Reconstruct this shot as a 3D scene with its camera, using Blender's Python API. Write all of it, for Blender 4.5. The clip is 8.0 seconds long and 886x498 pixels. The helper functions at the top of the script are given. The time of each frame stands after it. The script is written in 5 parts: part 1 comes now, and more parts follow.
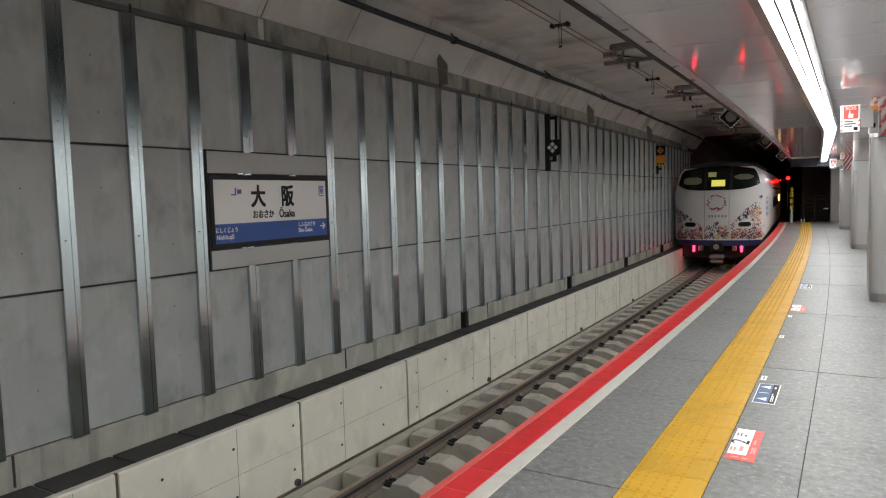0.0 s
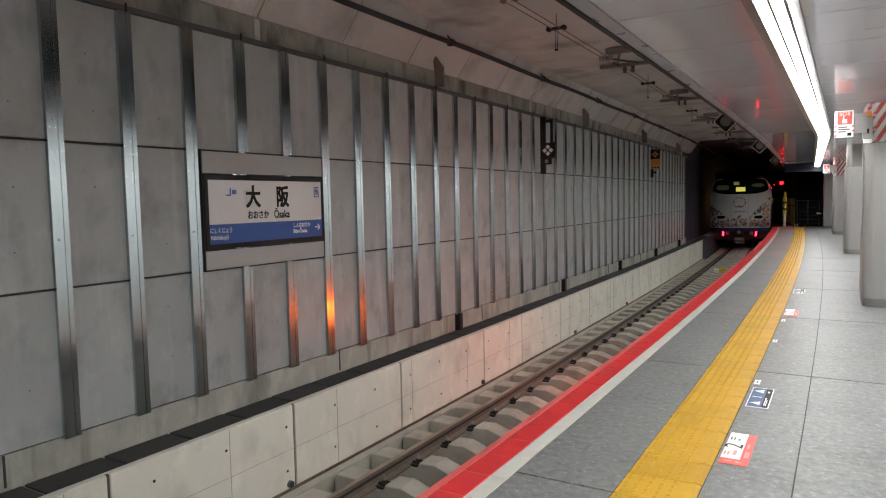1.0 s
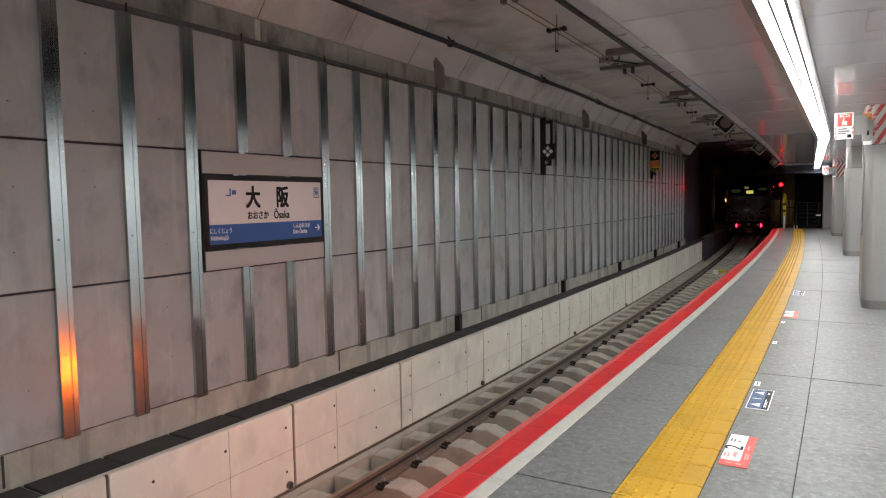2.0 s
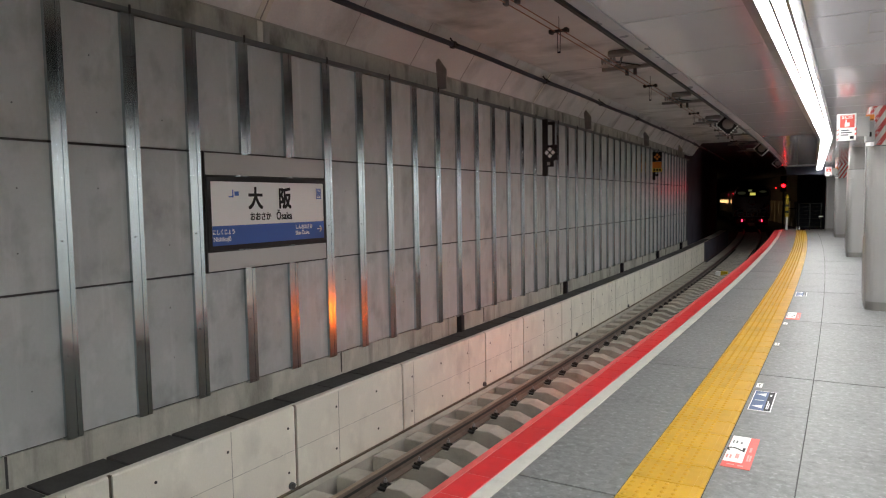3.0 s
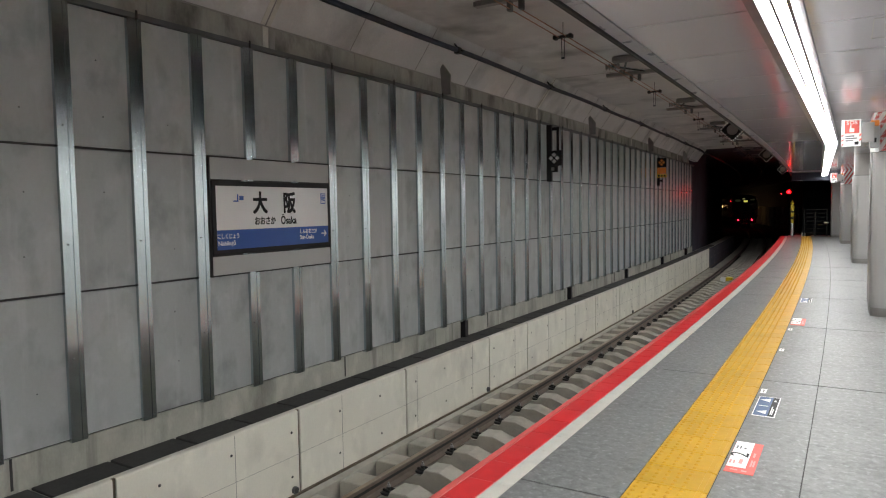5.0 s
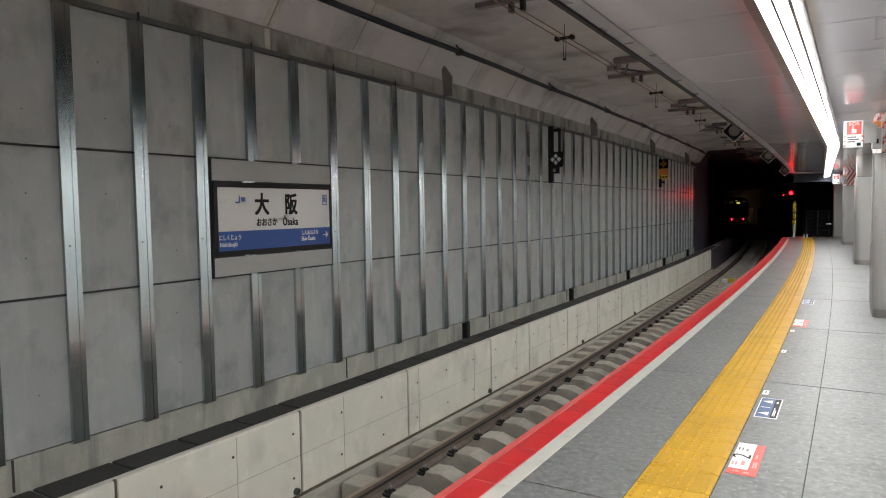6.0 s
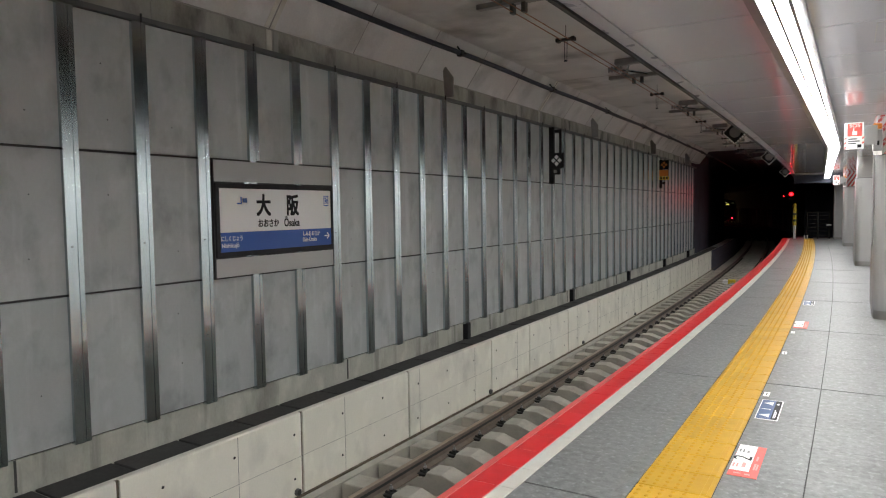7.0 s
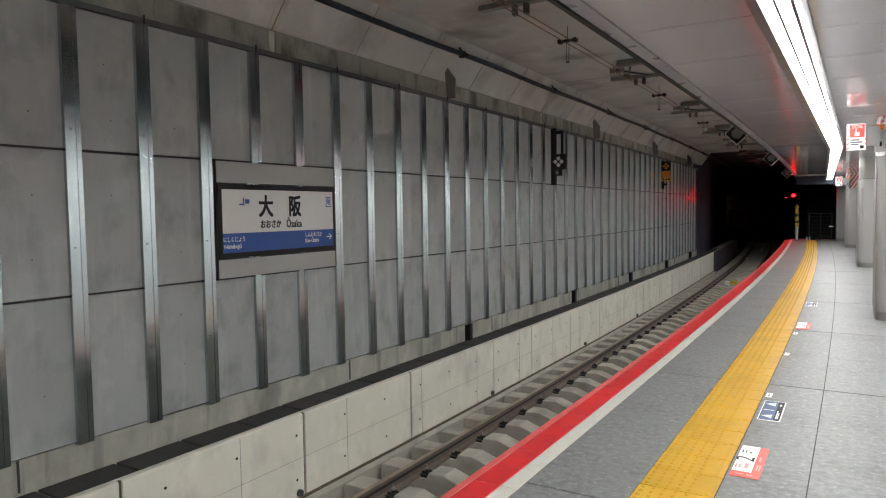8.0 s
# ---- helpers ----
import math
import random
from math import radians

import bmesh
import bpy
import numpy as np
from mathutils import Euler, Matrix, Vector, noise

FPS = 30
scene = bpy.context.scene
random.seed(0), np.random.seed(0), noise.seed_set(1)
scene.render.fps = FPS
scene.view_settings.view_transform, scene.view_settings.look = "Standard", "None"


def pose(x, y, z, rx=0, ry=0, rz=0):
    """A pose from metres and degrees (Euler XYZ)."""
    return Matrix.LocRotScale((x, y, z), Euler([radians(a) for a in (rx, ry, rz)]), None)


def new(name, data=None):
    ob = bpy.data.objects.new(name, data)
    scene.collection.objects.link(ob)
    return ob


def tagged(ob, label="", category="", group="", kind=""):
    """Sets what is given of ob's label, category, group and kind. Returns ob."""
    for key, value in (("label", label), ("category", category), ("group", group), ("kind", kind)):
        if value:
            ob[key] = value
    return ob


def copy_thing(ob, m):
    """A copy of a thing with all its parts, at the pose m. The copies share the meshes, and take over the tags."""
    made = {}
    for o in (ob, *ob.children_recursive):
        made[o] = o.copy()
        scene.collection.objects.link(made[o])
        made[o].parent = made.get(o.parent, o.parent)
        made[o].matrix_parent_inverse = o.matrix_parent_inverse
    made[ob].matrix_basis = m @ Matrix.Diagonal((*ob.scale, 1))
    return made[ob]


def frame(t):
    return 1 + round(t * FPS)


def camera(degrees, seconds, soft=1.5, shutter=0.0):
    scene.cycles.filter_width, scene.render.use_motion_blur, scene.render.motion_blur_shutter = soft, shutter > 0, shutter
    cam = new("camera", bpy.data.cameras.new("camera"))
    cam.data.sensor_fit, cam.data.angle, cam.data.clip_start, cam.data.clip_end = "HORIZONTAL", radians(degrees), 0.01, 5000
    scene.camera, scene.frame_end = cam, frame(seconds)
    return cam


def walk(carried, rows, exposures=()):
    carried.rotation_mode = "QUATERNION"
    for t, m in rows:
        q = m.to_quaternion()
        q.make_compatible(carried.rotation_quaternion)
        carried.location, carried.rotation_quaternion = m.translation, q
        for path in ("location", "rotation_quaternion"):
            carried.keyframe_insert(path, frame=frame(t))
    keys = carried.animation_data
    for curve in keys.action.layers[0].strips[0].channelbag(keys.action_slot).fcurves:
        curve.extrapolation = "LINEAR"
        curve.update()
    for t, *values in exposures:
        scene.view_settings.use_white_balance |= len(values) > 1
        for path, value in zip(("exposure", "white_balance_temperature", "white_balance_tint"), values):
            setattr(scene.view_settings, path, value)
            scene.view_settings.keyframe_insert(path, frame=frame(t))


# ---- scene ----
cam = camera(66.87, 8.0, 1.1)


def aim(yaw, pitch, roll, x, y, z):
    """The camera's pose: yaw to the left of north, pitch downwards, roll, all in degrees."""
    return pose(x, y, 1.56 + z) @ pose(0, 0, 0, 0, 0, yaw) @ pose(0, 0, 0, 90 - pitch) @ pose(0, 0, 0, 0, 0, roll)


walk(cam, [
    (0.0, aim(31.295, 4.280, -1.581, 0.015, -0.003, 0.001)),
    (0.5, aim(31.029, 4.151, -1.302, 0.014, 0.002, -0.001)),
    (1.0, aim(30.815, 4.133, -1.123, 0.007, -0.002, 0.003)),
    (1.5, aim(30.727, 4.086, -1.008, 0.000, 0.000, 0.000)),
    (3.0, aim(30.929, 3.974, -0.962, 0.002, -0.007, 0.006)),
    (3.5, aim(31.033, 3.866, -0.904, 0.001, -0.012, 0.006)),
    (4.0, aim(31.154, 3.758, -0.885, 0.006, -0.010, 0.007)),
    (4.5, aim(31.224, 3.614, -0.848, 0.012, -0.015, 0.001)),
    (6.0, aim(31.456, 3.364, -0.880, 0.016, -0.013, -0.004)),
    (6.5, aim(31.444, 3.365, -0.802, 0.009, -0.020, 0.000)),
    (7.0, aim(31.463, 3.337, -0.785, 0.011, -0.027, 0.006)),
    (7.5, aim(31.543, 3.283, -0.822, 0.014, -0.027, 0.002)),
    (8.0, aim(31.617, 3.210, -0.793, 0.011, -0.032, 0.001)),
], exposures=[(0.0, 0.40), (4.6, 0.42), (5.8, 0.48), (8.0, 0.49)])

# ---- light of the place: underground, no sky; the platform's tube lights are built further down ----
world = bpy.data.worlds.new("underground")
world.use_nodes = True
world.node_tree.nodes["Background"].inputs["Color"].default_value = (0, 0, 0, 1)
world.node_tree.nodes["Background"].inputs["Strength"].default_value = 0.0
scene.world = world
TUBE = 25.5          # glow of the platform's tube lights
ORANGE = 62.0      # glow of the edge warning beacons
SIGNAL = 190.0      # glow of the red signal

# ---- the line of the track: s metres along, o metres to the right of the walker's line, z up from the platform ----
R1, S0, S1, R2 = 524.0, 4.14, 45.0, 355.0


def turn_at(s):
    return (s - S0) / R1 if s < S1 else (S1 - S0) / R1 + (s - S1) / R2


def at(s, o, z=0.0):
    if s < S1:
        a = turn_at(s)
        return Vector((-R1 + (R1 + o) * math.cos(a), S0 + (R1 + o) * math.sin(a), z))
    a1, a = turn_at(S1), turn_at(s)
    base = Vector((-R1 + (R1 - R2) * math.cos(a1), S0 + (R1 - R2) * math.sin(a1), z))
    return base + Vector(((R2 + o) * math.cos(a), (R2 + o) * math.sin(a), 0))


def stand(s, o, z=0.0):
    """The pose of a thing on the line: its x to the right, its y along the track."""
    return Matrix.Translation(at(s, o, z)) @ Matrix.Rotation(turn_at(s), 4, "Z")


# ---- materials ----
def material(name, rough=0.6, metal=0.0, base=(0.5, 0.5, 0.5), spread=0.15, scale=6.0, bump=0.0, fine=90.0, stain=0.0, stain_scale=1.2, tall=1.0, tint=(1, 1, 1), island=0.0, objects=0.0, rough_var=0.1, fleck=0.0, fleck_scale=30.0, drip=0.0, gloss=0.5):
    """Base colour varied at two scales, with stains, roughness and fine relief."""
    m = bpy.data.materials.new(name)
    m.use_nodes = True
    nt = m.node_tree
    b = nt.nodes["Principled BSDF"]
    b.inputs["Metallic"].default_value = metal
    b.inputs["Specular IOR Level"].default_value = gloss
    geo = nt.nodes.new("ShaderNodeNewGeometry")
    vec = nt.nodes.new("ShaderNodeMapping")
    nt.links.new(geo.outputs["Position"], vec.inputs["Vector"])
    vec.inputs["Scale"].default_value = (1, 1, tall)

    def noise_tex(sc, detail=4.0, vector=None):
        n = nt.nodes.new("ShaderNodeTexNoise")
        n.inputs["Scale"].default_value, n.inputs["Detail"].default_value = sc, detail
        nt.links.new((vector or vec).outputs["Vector"], n.inputs["Vector"])
        return n.outputs["Fac"]

    def math_node(op, a, c):
        n = nt.nodes.new("ShaderNodeMath")
        n.operation = op
        for i, v in enumerate((a, c)):
            if isinstance(v, (int, float)):
                n.inputs[i].default_value = v
            else:
                nt.links.new(v, n.inputs[i])
        return n.outputs[0]

    big, small = noise_tex(scale), noise_tex(fine, 2.0)
    mixed = math_node("ADD", math_node("MULTIPLY", math_node("SUBTRACT", big, 0.5), 2.2 * spread), math_node("MULTIPLY", math_node("SUBTRACT", small, 0.5), spread))
    if island:
        mixed = math_node("ADD", mixed, math_node("MULTIPLY", math_node("SUBTRACT", geo.outputs["Random Per Island"], 0.5), island))
    if objects:
        info = nt.nodes.new("ShaderNodeObjectInfo")
        mixed = math_node("ADD", mixed, math_node("MULTIPLY", math_node("SUBTRACT", info.outputs["Random"], 0.5), objects))
    if stain:
        ramp = nt.nodes.new("ShaderNodeMapRange")
        ramp.inputs["From Min"].default_value, ramp.inputs["From Max"].default_value = 0.52, 0.78
        nt.links.new(noise_tex(stain_scale, 8.0), ramp.inputs["Value"])
        mixed = math_node("SUBTRACT", mixed, math_node("MULTIPLY", ramp.outputs[0], stain))
    if fleck:
        ramp = nt.nodes.new("ShaderNodeMapRange")
        ramp.inputs["From Min"].default_value, ramp.inputs["From Max"].default_value = 0.56, 0.70
        nt.links.new(noise_tex(fleck_scale, 3.0), ramp.inputs["Value"])
        mixed = math_node("ADD", mixed, math_node("MULTIPLY", ramp.outputs[0], fleck))
    if drip:
        # runs of water down the surface
        long = nt.nodes.new("ShaderNodeMapping")
        nt.links.new(geo.outputs["Position"], long.inputs["Vector"])
        long.inputs["Scale"].default_value = (9, 9, 0.55)
        ramp = nt.nodes.new("ShaderNodeMapRange")
        ramp.inputs["From Min"].default_value, ramp.inputs["From Max"].default_value = 0.57, 0.72
        nt.links.new(noise_tex(1.0, 5.0, long), ramp.inputs["Value"])
        mixed = math_node("ADD", mixed, math_node("MULTIPLY", ramp.outputs[0], drip))
    gain = math_node("ADD", mixed, 1.0)
    col = nt.nodes.new("ShaderNodeVectorMath")
    col.operation = "SCALE"
    col.inputs[0].default_value = base
    nt.links.new(gain, col.inputs["Scale"])
    nt.links.new(col.outputs[0], b.inputs["Base Color"])
    nt.links.new(math_node("ADD", math_node("MULTIPLY", math_node("SUBTRACT", noise_tex(scale * 2.3), 0.5), 2 * rough_var), rough), b.inputs["Roughness"])
    if bump:
        n = nt.nodes.new("ShaderNodeBump")
        n.inputs["Strength"].default_value, n.inputs["Distance"].default_value = 0.6, bump
        nt.links.new(math_node("ADD", small, big), n.inputs["Height"])
        nt.links.new(n.outputs["Normal"], b.inputs["Normal"])
    return m


def glow(name, colour, strength):
    m = bpy.data.materials.new(name)
    m.use_nodes = True
    b = m.node_tree.nodes["Principled BSDF"]
    b.inputs["Base Color"].default_value = (*colour, 1)
    b.inputs["Emission Color"].default_value = (*colour, 1)
    b.inputs["Emission Strength"].default_value = strength
    return m


M = dict(
    panel=material("cement_board", 0.36, 0, (0.43, 0.452, 0.455), 0.10, 3.2, 0.0006, 45, 0.36, 4.2, 0.7, objects=0.11, fleck=0.10, fleck_scale=6.0, drip=0.17),
    sign_board=material("painted_board", 0.45, 0, (0.46, 0.465, 0.46), 0.03, 3.0),
    galvanised=material("galvanised_steel", 0.205, 1.0, (0.53, 0.60, 0.63), 0.08, 9.0, 0.0, 40, 0.12, 3.0, 0.2, rough_var=0.05),
    plinth=material("weathered_plinth", 0.8, 0, (0.42, 0.42, 0.37), 0.22, 3.0, 0.002, 60, 0.6, 2.0, 0.5, fleck=0.2, fleck_scale=5.0, drip=-0.35),
    old_steel=material("dull_steel", 0.5, 0.8, (0.16, 0.165, 0.17), 0.2, 6.0),
    concrete=material("concrete", 0.75, 0, (0.48, 0.47, 0.44), 0.12, 1.6, 0.002, 70, 0.30, 0.9, 0.6),
    tunnel=material("tunnel_concrete", 0.8, 0, (0.66, 0.65, 0.645), 0.16, 0.9, 0.002, 40, 0.55, 1.1, fleck=0.16, fleck_scale=1.6),
    mouldy=material("mouldy_concrete", 0.85, 0, (0.38, 0.37, 0.33), 0.25, 2.4, 0.002, 40, 0.95, 2.6, 0.5, fleck=0.25, fleck_scale=3.0, drip=-0.15),
    patched=material("pale_joint_mortar", 0.85, 0, (0.66, 0.64, 0.58), 0.2, 7.0, 0.003, 60, 0.3, 5.0),
    kerb=material("kerb_concrete", 0.6, 0, (0.80, 0.785, 0.70), 0.09, 2.2, 0.001, 60, 0.22, 3.0, 0.7, objects=0.08, fleck=0.08, fleck_scale=5.0),
    slab=material("track_slab", 0.85, 0, (0.24, 0.225, 0.19), 0.25, 3.0, 0.003, 60, 0.35, 1.5),
    sleeper=material("sleeper_concrete", 0.8, 0, (0.50, 0.478, 0.42), 0.18, 5.0, 0.002, 80, 0.3, 4.0, objects=0.16),
    cover=material("dark_grating", 0.7, 0, (0.05, 0.05, 0.051), 0.25, 8.0, 0.002, 120, objects=0.3),
    rail=material("rail_side", 0.6, 0.2, (0.19, 0.152, 0.128), 0.25, 12.0, 0.0008, 120),
    rail_top=material("rail_head", 0.42, 0.7, (0.40, 0.32, 0.25), 0.15, 10.0),
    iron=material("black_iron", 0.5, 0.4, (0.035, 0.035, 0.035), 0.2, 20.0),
    tile=material("granite_tile", 0.47, 0, (0.188, 0.192, 0.193), 0.46, 19.0, 0.0004, 70, 0.26, 1.7, objects=0.08, rough_var=0.14, fleck=0.50, fleck_scale=27.0, gloss=0.4),
    yellow=material("yellow_resin", 0.38, 0, (0.58, 0.335, 0.024), 0.08, 9.0, 0.0005, 140, 0.14, 4.0, objects=0.12),
    yellow_dot=material("darker_yellow_stud", 0.55, 0, (0.54, 0.30, 0.022), 0.15, 9.0),
    red_nosing=material("dusty_red_nosing", 0.42, 0, (0.68, 0.12, 0.11), 0.08, 6.0, 0.0005, 120, 0.12, 4.0),
    red=material("red_resin", 0.36, 0, (0.68, 0.032, 0.038), 0.07, 8.0, 0.0005, 120, 0.10, 5.0, objects=0.10),
    white_line=material("white_resin", 0.42, 0, (0.60, 0.59, 0.545), 0.07, 9.0, 0.0005, 120, 0.15, 5.0),
    joint=material("joint_sealant", 0.85, 0, (0.05, 0.05, 0.05), 0.2, 20.0),
    ceiling=material("coated_ceiling_panel", 0.08, 0, (0.51, 0.502, 0.55), 0.03, 1.3, 0, 40, rough_var=0.02, gloss=0.30),
    ceiling_trim=material("ceiling_edge_panel", 0.35, 0, (0.11, 0.11, 0.122), 0.06, 2.0),
    column=material("column_cladding", 0.34, 0, (0.31, 0.305, 0.30), 0.015, 2.0, 0, 60, rough_var=0.02),
    skirting=material("column_skirting", 0.4, 0.5, (0.24, 0.23, 0.22), 0.1, 6.0),
    soot=material("soot_black", 1.0, 0, (0.004, 0.004, 0.004), 0.1, 9.0),
    # dark concrete; its tone also stands for light lost past the platform
    dark_wall=material("shade_dark_concrete", 0.9, 0, (0.06, 0.065, 0.09), 0.25, 0.9, 0.002, 50, 0.4, 0.7),
    pale_wall=material("pale_bounce_wall", 0.4, 0, (0.60, 0.595, 0.58), 0.02, 1.0),
    form=material("formwork_line", 0.8, 0, (0.34, 0.33, 0.31), 0.2, 6.0),
    black=material("black_plastic", 0.5, 0, (0.010, 0.010, 0.012), 0.15, 10.0, gloss=0.3),
    cable=material("black_cable", 0.55, 0, (0.016, 0.022, 0.040), 0.2, 15.0),
    copper=material("contact_wire", 0.45, 0.6, (0.36, 0.18, 0.12), 0.1, 20.0),
    sign_white=material("sign_white", 0.5, 0, (0.88, 0.88, 0.88), 0.015, 4.0),
    sign_blue=material("sign_blue", 0.42, 0, (0.02, 0.09, 0.38), 0.02, 4.0),
    sign_dark=material("sign_ink", 0.5, 0, (0.008, 0.008, 0.009), 0.05, 9.0, gloss=0.25),
    logo_blue=material("logo_blue", 0.4, 0, (0.05, 0.13, 0.48), 0.03, 9.0),
    train_white=material("train_paint", 0.22, 0, (0.76, 0.76, 0.75), 0.03, 1.5),
    train_blue=material("train_skirt_blue", 0.35, 0, (0.02, 0.03, 0.12), 0.08, 5.0),
    glass=material("dark_train_glass", 0.06, 0, (0.014, 0.018, 0.017), 0.05, 3.0),
    under=material("underframe", 0.7, 0.2, (0.016, 0.016, 0.018), 0.25, 8.0),
    coupler=material("coupler_steel", 0.5, 0.6, (0.30, 0.29, 0.28), 0.2, 9.0),
    orange=material("orange_print", 0.5, 0, (0.75, 0.25, 0.04), 0.05, 9.0),
    signal_yellow=material("yellow_paint", 0.45, 0, (0.72, 0.52, 0.03), 0.05, 9.0),
    coral=material("coral_print", 0.45, 0, (0.75, 0.12, 0.10), 0.04, 9.0),
    navy=material("navy_print", 0.4, 0, (0.05, 0.10, 0.24), 0.05, 9.0),
    tube=glow("tube_light", (1.0, 1.0, 0.975), TUBE),
    beacon=glow("orange_beacon", (1.0, 0.13, 0.011), ORANGE),
    signal=glow("red_signal", (1.0, 0.0003, 0.0006), SIGNAL),
    tail=glow("red_tail_lamp", (1.0, 0.010, 0.03), 16.0),
    led=glow("small_red_led", (1.0, 0.012, 0.02), 8.0),
    cabin=glow("lit_train_window", (1.0, 0.58, 0.22), 1.6),
    display=glow("yellow_display", (0.80, 0.74, 0.14), 0.55),
)


# ---- mesh helpers ----
def finish(name, bm, mat, parent=None, label="", smooth=False):
    me = bpy.data.meshes.new(name)
    bmesh.ops.recalc_face_normals(bm, faces=bm.faces)
    bm.to_mesh(me)
    bm.free()
    if smooth:
        for p in me.polygons:
            p.use_smooth = True
    me.materials.append(M[mat])
    ob = new(name, me)
    if parent:
        ob.parent = parent
    return tagged(ob, label)


def part(name, bm, mat, parent, label="", smooth=False):
    return finish(name, bm, mat, parent, label, smooth)


def empty(name, m, label, category, group="", kind=""):
    ob = new(name)
    ob.empty_display_size = 0.1
    ob.matrix_world = m
    return tagged(ob, label, category, group, kind)


def share(name, ob, parent, m):
    """Another piece on the same mesh."""
    o = new(name, ob.data)
    o.parent = parent
    o.matrix_basis = m
    return o


def box(bm, x0, x1, y0, y1, z0, z1, bevel=0.0, m=None):
    made = bmesh.ops.create_cube(bm, size=1)["verts"]
    for v in made:
        v.co = Vector(((x0 + x1) / 2 + v.co.x * (x1 - x0), (y0 + y1) / 2 + v.co.y * (y1 - y0), (z0 + z1) / 2 + v.co.z * (z1 - z0)))
    if bevel:
        edges = list({e for v in made for e in v.link_edges})
        made = bmesh.ops.bevel(bm, geom=edges, offset=bevel, segments=1, affect="EDGES")["verts"]
    if m:
        bmesh.ops.transform(bm, matrix=m, verts=list({v for v in made}))
    return bm


def cube(x0, x1, y0, y1, z0, z1, bevel=0.0):
    return box(bmesh.new(), x0, x1, y0, y1, z0, z1, bevel)


def rod(bm, a, b, r, n=10, r2=None):
    a, b = Vector(a), Vector(b)
    d = b - a
    m = Matrix.Translation((a + b) / 2) @ d.to_track_quat("Z", "Y").to_matrix().to_4x4()
    bmesh.ops.create_cone(bm, cap_ends=True, segments=n, radius1=r, radius2=r if r2 is None else r2, depth=d.length, matrix=m)
    return bm


def sweep(profile, s0, s1, step=1.0, closed=True, bm=None, caps=True):
    """A section, as (o, z) points, drawn along the track from s0 to s1."""
    bm = bm or bmesh.new()
    n = max(1, math.ceil((s1 - s0) / step))
    rings = [[bm.verts.new(at(s0 + (s1 - s0) * i / n, o, z)) for o, z in profile] for i in range(n + 1)]
    k = len(profile)
    for a, b in zip(rings, rings[1:]):
        for j in range(k if closed else k - 1):
            bm.faces.new((a[j], a[(j + 1) % k], b[(j + 1) % k], b[j]))
    if closed and caps:
        bm.faces.new(rings[0])
        bm.faces.new(rings[-1])
    return bm


def rect(o0, o1, z0, z1):
    return [(o0, z0), (o1, z0), (o1, z1), (o0, z1)]


def setting(name, bm, mat, label, category, smooth=False):
    return tagged(finish(name, bm, mat, None, "", smooth), label, category, "", "structure")


def lettering(name, words, size, m, mat, parent, depth=0.001, centre=True, width=None, bold=0.012):
    cu = bpy.data.curves.new(name, "FONT")
    cu.body, cu.size, cu.extrude = words, size, depth
    cu.align_x, cu.align_y = ("CENTER" if centre else "LEFT"), "CENTER"
    tmp = new(name, cu)
    bpy.context.view_layer.update()
    me = bpy.data.meshes.new_from_object(tmp.evaluated_get(bpy.context.evaluated_depsgraph_get()))
    bpy.data.objects.remove(tmp)
    me.materials.clear()
    me.materials.append(M[mat])
    if width and len(me.vertices):
        xs = [v.co.x for v in me.vertices]
        k = width / (max(xs) - min(xs))
        for v in me.vertices:
            v.co.x *= k
    if bold:
        # heavier strokes: the same letters laid slightly apart
        bm, d = bmesh.new(), size * bold
        for k, (dx, dy) in enumerate(((0, 0), (d, 0), (-d, 0), (0, d), (0, -d), (d, d), (-d, d), (d, -d), (-d, -d))):
            start = len(bm.verts)
            bm.from_mesh(me)
            bm.verts.ensure_lookup_table()
            bmesh.ops.translate(bm, vec=(dx, dy, k * 0.00012), verts=bm.verts[start:])
        bm.to_mesh(me)
        bm.free()
    ob = new(name, me)
    ob.parent = parent
    ob.matrix_basis = m
    return ob


WALL, KERB, EDGE = -4.92, -4.517, -1.908
TOP, UPPER, LOWER, FOOT, LEDGE = 3.10, 2.052, 0.969, -0.125, -0.37
PANELS_END, PLATFORM_END = 29.1, 35.6
RAIL = -1.10
TRACK = -3.38
CEILING = 2.75


